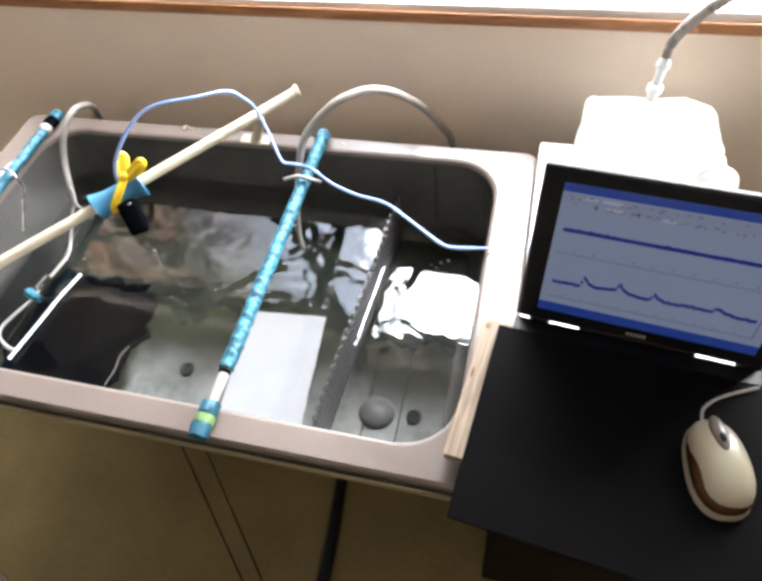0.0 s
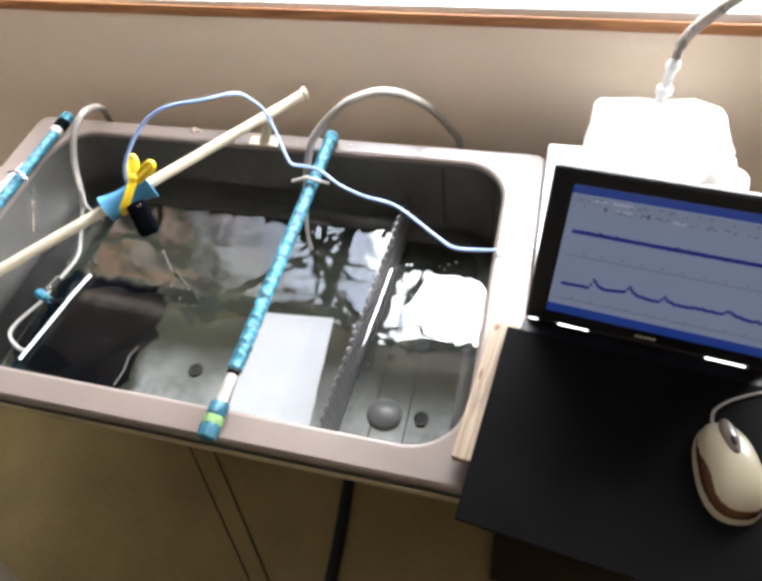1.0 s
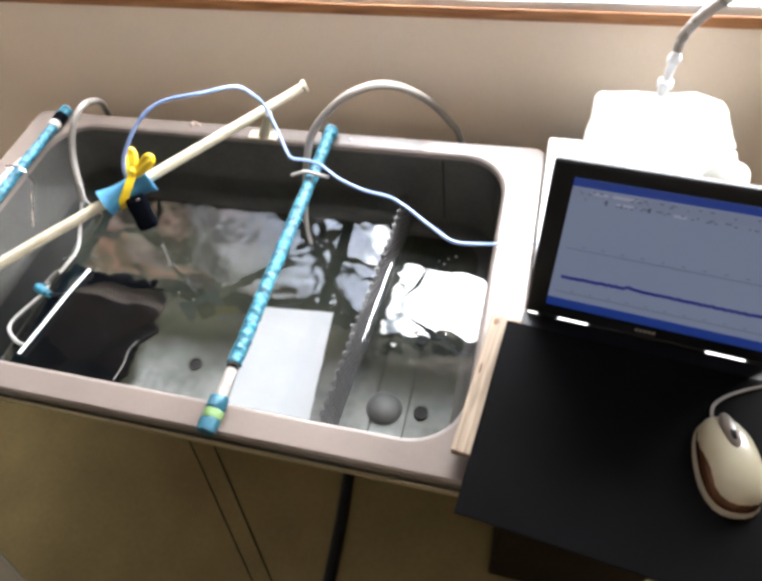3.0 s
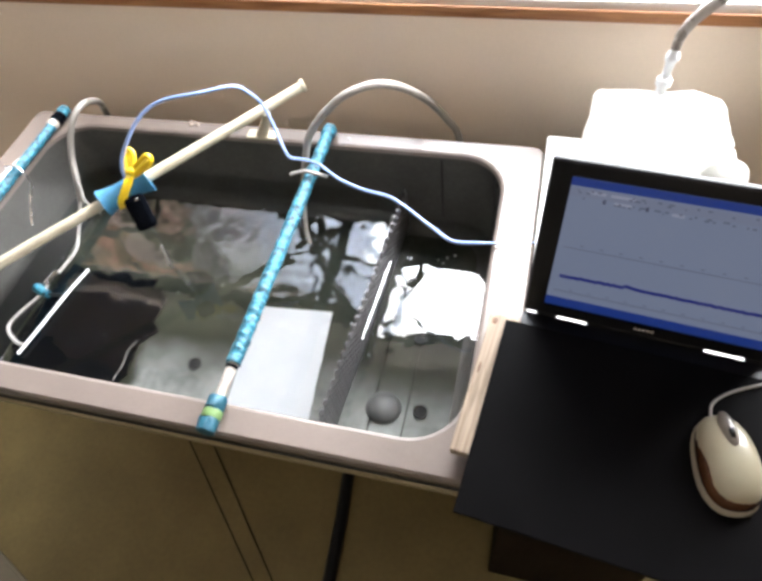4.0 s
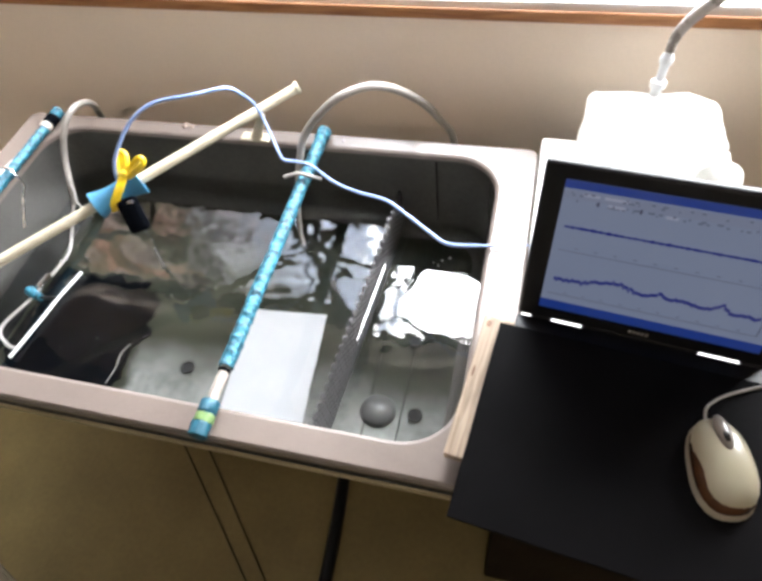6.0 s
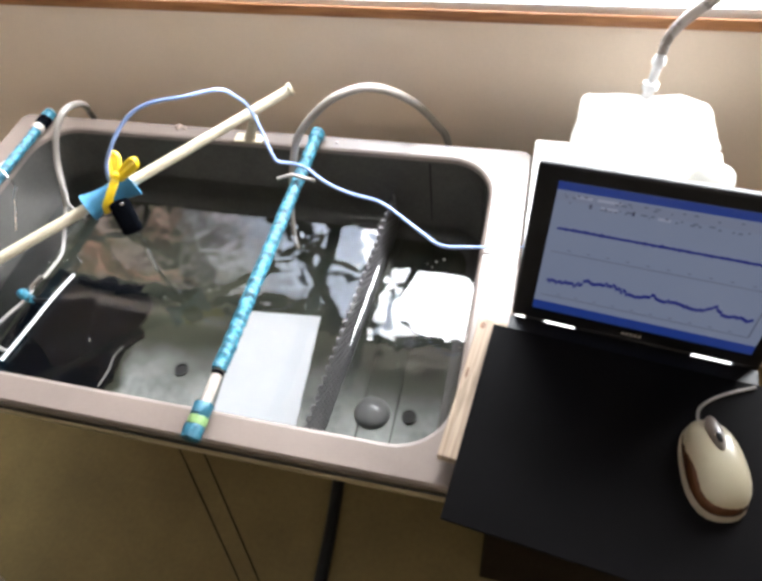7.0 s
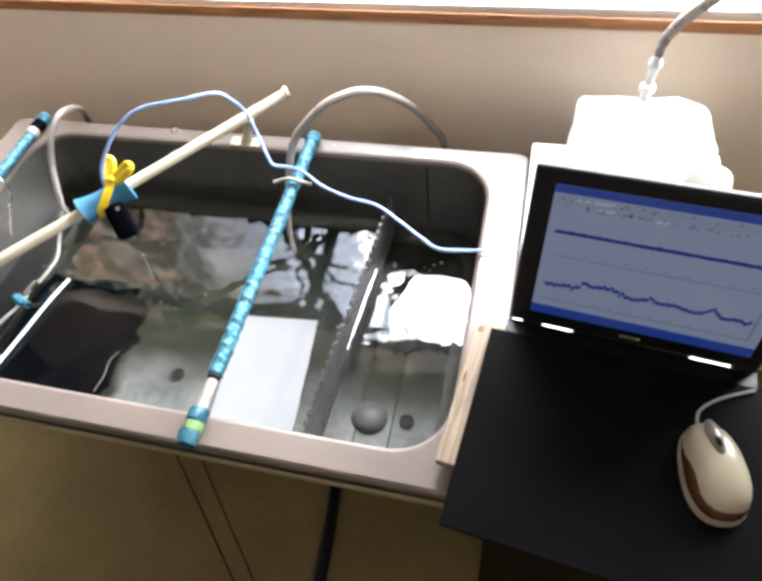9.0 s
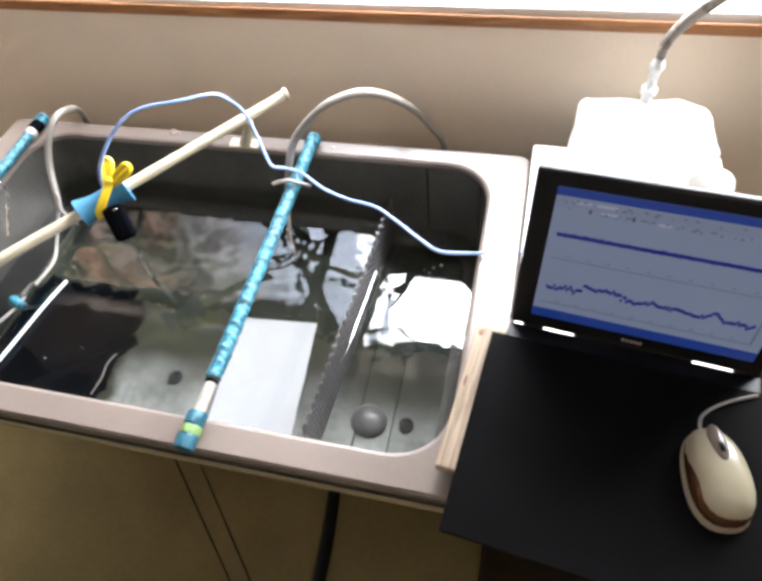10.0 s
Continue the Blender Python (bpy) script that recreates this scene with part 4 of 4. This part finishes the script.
    for i in range(n):
        u = 0.045 + 0.885 * i / (n - 1)
        bm = bmesh.new()
        w, g = sw * 0.0052, sh * 0.0125
        bm.faces.new([bm.verts.new(q) for q in ((-w, 0, -g), (w, 0, -g), (w, 0, g), (-w, 0, g))])
        LOWER_TRACE.append((part("trace_stroke", bm, M_TRACE, lid, "", 0), u, sx0 + sw * u, f - 0.0012 - 0.00001 * (i % 2), sz0, sh))
    bm = bmesh.new()
    for k in range(5):
        x = W * 0.5 - 0.012 + k * 0.0052
        box(bm, (x, -0.0012, 0.010), (x + 0.0038, 0.0004, 0.0145))
    part("badge", bm, M_GREY, lid, "small grey bar-shaped badge")
    for x0, x1 in ((0.018, 0.046), (0.086, 0.234), (0.282, W)):
        bm = bmesh.new()
        box(bm, (x0, 0.0027, 0.002), (x1, 0.012, 0.0150), 0.004, 3)
        part("hinge_barrel", bm, M_BLACK, ob, "black hinge barrel")
    return zb


ZB = laptop()


def board():
    bm = bmesh.new()
    box(bm, (-0.019, -0.292, 0), (0.36, -0.022, 0.004), 0.001, 1)
    ob = tagged(mesh("black_board", bm, M_BOARD), "matt black board laid over the keyboard", "board")
    ob.matrix_basis = LAP @ pose(0, 0, ZB + 0.0132)


board()


def computer_mouse():
    ob = empty("computer_mouse", "cream computer mouse with bronze band, on the black board", "mouse")
    ob.matrix_basis = pose(0.2715, 0.2560, ZB + 0.0174, 0, 0, 9)
    L, Wd = 0.056, 0.0335

    def shell(bm, z0, z1, grow, lift, n=28, m=14):
        rings = []
        for j in range(m + 1):
            v = j / m
            ring = []
            for k in range(n):
                a = 2 * math.pi * k / n
                c, s = math.cos(a), math.sin(a)
                p = 2.5
                w = (abs(c) ** p + abs(s) ** p) ** (-1 / p)
                shape = math.cos(v * math.pi / 2) ** 0.62 if v < 1 else 0.0
                narrow = 1 - 0.10 * s
                x, y = Wd * grow * w * c * shape * narrow, L * grow * w * s * shape
                top = z1 * (1 - 0.10 * (y / L) - 0.22 * (y / L) ** 2)
                ring.append(bm.verts.new((x, y, z0 + (top - z0) * math.sin(v * math.pi / 2) ** 1.0 + lift)))
            rings.append(ring)
        for p, q in zip(rings, rings[1:]):
            for k in range(n):
                bm.faces.new((p[k], p[(k + 1) % n], q[(k + 1) % n], q[k]))
        bm.faces.new(rings[0])
        bmesh.ops.remove_doubles(bm, verts=bm.verts, dist=0.0002)

    bm = bmesh.new()
    shell(bm, 0.0, 0.021, 1.0, 0.0)
    part("lower_shell", bm, M_LOWER, ob, "pale grey lower shell", 60)
    bm = bmesh.new()
    shell(bm, 0.006, 0.0300, 0.955, 0.0006)
    for v in bm.verts:
        v.co.x += 0.0004
        v.co.y += 0.0008
    part("band", bm, M_AMBER, ob, "glossy bronze band", 60)
    bm = bmesh.new()
    shell(bm, 0.009, 0.0350, 0.95, 0.001)
    for v in bm.verts:
        # the side runs in a soft S, waisted towards the heel
        v.co.x += 0.0016 + (0.0022 * math.exp(-((v.co.y + 0.012) / 0.02) ** 2) if v.co.x < 0 else 0)
        v.co.y += 0.0040
    part("top_shell", bm, M_MOUSE, ob, "glossy cream top shell", 60)
    bm = bmesh.new()
    bmesh.ops.create_uvsphere(bm, u_segments=20, v_segments=10, radius=1, matrix=pose(0.0035, 0.034, 0.0285, -14) @ Matrix.Diagonal((0.0092, 0.024, 0.0068, 1)))
    part("wheel_slot", bm, M_SLOT, ob, "grey oval wheel slot")
    bm = bmesh.new()
    lathe(bm, [(0.006, -0.003), (0.0085, -0.002), (0.0085, 0.002), (0.006, 0.003)], pose(0.0035, 0.026, 0.0305, 0, 90, 0), 20)
    part("wheel", bm, M_BLACK, ob, "small scroll wheel")
    bm = bmesh.new()
    m = ob.matrix_basis.inverted()
    tube(bm, [m @ Vector(q) for q in ((0.259, 0.309, 0.920), (0.259, 0.317, 0.918), (0.264, 0.331, 0.913), (0.278, 0.345, 0.911), (0.298, 0.357, 0.911), (0.330, 0.371, 0.911))], 0.0019, 8, 6)
    part("cord", bm, M_TUBE, ob, "thin white cord")


computer_mouse()


def cloth_bundle():
    ob = empty("cloth_bundle", "white cloth bundle draped behind the laptop, glaring in daylight", "cloth", (0.203, 0.795, COUNTER_Z))
    bm = bmesh.new()
    bmesh.ops.create_cube(bm, size=1, matrix=Matrix.Translation((0.002, 0, 0.052)) @ Matrix.Diagonal((0.206, 0.105, 0.104, 1)))
    bmesh.ops.bevel(bm, geom=bm.edges[:], offset=0.016, segments=3, profile=0.5, affect="EDGES")
    bmesh.ops.subdivide_edges(bm, edges=bm.edges[:], cuts=3, use_grid_fill=True)
    for v in bm.verts:
        k = noise.noise(v.co * 14) * 0.007 + noise.noise(v.co * 37) * 0.006 + noise.noise(v.co * 80) * 0.002
        v.co += v.normal * k
        v.co.x *= 1.04 - 0.5 * (v.co.z - 0.03)
        if v.co.x > 0.05:
            v.co.z -= max(0, v.co.z - 0.05) * (v.co.x - 0.05) * 8
        v.co.z = max(v.co.z, 0.001)
    part("drape", bm, M_CLOTH, ob, "folded white cloth", 80)
    bm = bmesh.new()
    bmesh.ops.create_uvsphere(bm, u_segments=24, v_segments=14, radius=1, matrix=Matrix.Translation((0.112, -0.045, 0.012)) @ Matrix.Diagonal((0.036, 0.040, 0.026, 1)))
    for v in bm.verts:
        v.co += v.normal * noise.noise(v.co * 30) * 0.006
        v.co.z = max(v.co.z, 0.001)
    part("fold", bm, M_CLOTH, ob, "bulging fold of cloth", 80)


cloth_bundle()


def spout():
    ob = empty("flexible_spout", "grey flexible spout with white coupling above the cloth", "spout", (0.199, 0.83, 1.002))
    s = Vector((0.200, 0.83, 0.99))
    bm = bmesh.new()
    tube(bm, [(0.204, 0.846, 1.030), (0.208, 0.855, 1.052), (0.225, 0.86, 1.080), (0.256, 0.862, 1.113), (0.308, 0.865, 1.157), (0.40, 0.87, 1.20), (0.60, 0.885, 1.22), (0.75, 0.92, 1.22)], lambda u: 0.0070 + 0.0022 * min(1, u * 3), 16, 6, shift=s)
    part("arm", bm, M_ARM, ob, "grey flexible arm")
    bm = bmesh.new()
    m = Matrix.Translation(-s) @ along((0.200, 0.835, 0.958), (0.204, 0.848, 1.032)) @ Matrix.Diagonal((0.82, 0.82, 1, 1))
    lathe(bm, [(0.010, 0), (0.010, 0.014), (0.0145, 0.016), (0.0150, 0.020), (0.0145, 0.026), (0.009, 0.030), (0.008, 0.036), (0.009, 0.052), (0.012, 0.056), (0.013, 0.060), (0.0125, 0.064), (0.008, 0.072)], m, 20)
    part("coupling", bm, M_WHITE, ob, "white plastic hose coupling")


spout()

# ---- on the floor ----
hose("black_hose", [(-0.375, 0.50, 0.017), (-0.361, 0.407, 0.017), (-0.346, 0.267, 0.017), (-0.338, 0.132, 0.017), (-0.330, -0.05, 0.017), (-0.32, -0.4, 0.017)], 0.0165, M_BLACK, "black hose running over the floor")
for a, b in (((-0.824, 0.366), (-0.543, 0.094)), ((-0.746, 0.367), (-0.493, 0.105))):
    d = ((b[0] - a[0]), (b[1] - a[1]))
    hose("floor_wire", [(a[0] - d[0] * 0.3, a[1] - d[1] * 0.3, 0.003), (a[0], a[1], 0.003), (b[0], b[1], 0.003), (b[0] + d[0], b[1] + d[1], 0.003)], 0.0018, M_DARK, "thin dark wire lying on the floor", "wire", 6)


# pale mat on the floor, turned against the walls
bm = bmesh.new()
box(bm, (-0.70, -0.7, 0), (0.6, 0, 0.006), 0.002, 2)
box(bm, (-0.70, 0.0005, 0), (0.6, 0.008, 0.008), 0.002, 2)
tagged(mesh("floor_mat", bm, M_MAT), "pale grey mat lying on the floor", "mat").matrix_basis = pose(-1.262, -0.008, 0.0002, 0, 0, -21.7)

# small floating bubbles and a dried flake on the rim
for x, y, z, q in ((-0.122, 0.676, LEVEL_R, 0.0035), (-0.108, 0.684, LEVEL_R, 0.0045), (-0.139, 0.668, LEVEL_R, 0.002), (-0.52, 0.50, LEVEL, 0.003), (-0.47, 0.545, LEVEL, 0.0025), (-0.60, 0.47, LEVEL, 0.0025), (-0.15, 0.44, LEVEL_R, 0.002), (-0.545, 0.53, LEVEL, 0.002), (-0.70, 0.36, LEVEL, 0.0025), (-0.76, 0.33, LEVEL, 0.002), (-0.50, 0.43, LEVEL, 0.0018), (-0.565, 0.46, LEVEL, 0.0022), (-0.46, 0.60, LEVEL, 0.002), (-0.62, 0.55, LEVEL, 0.0018), (-0.17, 0.47, LEVEL_R, 0.0018), (-0.128, 0.662, LEVEL_R, 0.003)):
    bm = bmesh.new()
    bmesh.ops.create_uvsphere(bm, u_segments=12, v_segments=8, radius=q * 0.6)
    for v in bm.verts:
        v.co.z *= 0.6
    tagged(mesh("bubble", bm, M_BUBBLE, 60), "small pale bubble floating on the water", "bubble", "bubbles on the water").location = (x, y, z)
for x, y, q in ((-0.672, 0.804, 0.007), (-0.657, 0.801, 0.0045)):
    bm = bmesh.new()
    bmesh.ops.create_icosphere(bm, subdivisions=3, radius=q)
    for v in bm.verts:
        v.co *= 1 + 0.7 * noise.noise(v.co * 160 + Vector((x * 50, 0, 0)))
        v.co.z = max(-0.0005, v.co.z * 0.45)
    tagged(mesh("flake", bm, M_FLAKE, 60), "dried pale crumb stuck on the rim", "crumb", "crumbs on the rim").location = (x, y, RIM_Z + 0.0026)


def signal(u, seed, peaks, bumps, rough):
    """Height of the lower trace: sharp peaks with a tail, soft bumps, and noise."""
    v = 0.262 + 0.010 * min(1, u / 0.3) + 1.3 * rough * noise.noise(Vector((u * 70, seed, 0))) + 0.9 * rough * noise.noise(Vector((u * 160, seed, 5)))
    v += sum(h * (math.exp(-(u - c) * 45) if u > c else math.exp(-((u - c) / 0.012) ** 2)) for c, h in peaks)
    return v + sum(h * math.exp(-((u - c) / w) ** 2) for c, h, w in bumps)


BUMPS = ((0.31, 0.050, 0.085), (0.51, 0.036, 0.030), (0.62, 0.018, 0.05), (0.765, 0.046, 0.030))
SIGNALS = [
    (0.0, 3.1, ((0.187, 0.075), (0.345, 0.055), (0.502, 0.050), (0.765, 0.022)), ((0.32, 0.020, 0.06), (0.66, 0.012, 0.06), (0.78, 0.020, 0.04)), 0.008),
    (2.5, 3.1, ((0.187, 0.075), (0.345, 0.055), (0.502, 0.050), (0.765, 0.022)), ((0.32, 0.020, 0.06), (0.66, 0.012, 0.06), (0.78, 0.020, 0.04)), 0.008),
    (2.6, 5.2, ((0.345, 0.016),), (), 0.006),
    (4.4, 5.2, ((0.345, 0.016),), (), 0.006),
    (4.5, 8.4, (), BUMPS, 0.015),
    (5.7, 8.4, ((0.215, 0.010),), BUMPS, 0.015),
    (6.8, 8.4, ((0.215, 0.040),), BUMPS, 0.016),
    (8.0, 8.4, ((0.215, 0.048),), BUMPS, 0.017),
    (10.0, 8.8, ((0.125, 0.020), (0.215, 0.052)), BUMPS, 0.021),
]
# how far the upper trace's ribbons stand apart, and whether the trace is drawn
SWELL = [(0.0, 1.0, True), (2.5, 1.0, True), (2.6, 0.0, False), (4.45, 0.0, False), (4.5, 0.0, True), (5.7, 0.08, True), (6.8, 0.30, True), (8.0, 0.55, True), (10.0, 0.95, True)]


def motions():
    """The water rocks and drifts all the time; the signal on the screen changes."""
    for ob, ph, ax in ((WATER_A, 0.0, 1.0), (WATER_B, 1.7, 0.8)):
        base = ob.location.copy()
        rows = []
        for k in range(101):
            t = k * 0.1
            y = 0.0075 * math.sin(2.3 * t + ph) + 0.0040 * math.sin(7.9 * t + 2 * ph)
            rx = 0.14 * math.sin(5.4 * t + ph) + 0.10 * math.sin(11.3 * t + 1.1)
            ry = 0.07 * math.sin(4.9 * t + 0.6 + ph) + 0.05 * math.sin(12.1 * t)
            rows.append((t, pose(base.x, base.y + ax * y, base.z, rx, ry, 0.12 * math.sin(2.1 * t + ph))))
        walk(ob, rows)
    for ob, side, y, z, h in UPPER_TRACE:
        walk(ob, [(t, pose(0, y if on else 0.004, z + side * 0.0085 * h * apart)) for t, apart, on in SWELL])
    for ob, u, x, y, z, h in LOWER_TRACE:
        walk(ob, [(t, pose(x, y, z + h * signal(u, seed, peaks, bumps, rough))) for t, seed, peaks, bumps, rough in SIGNALS])


motions()
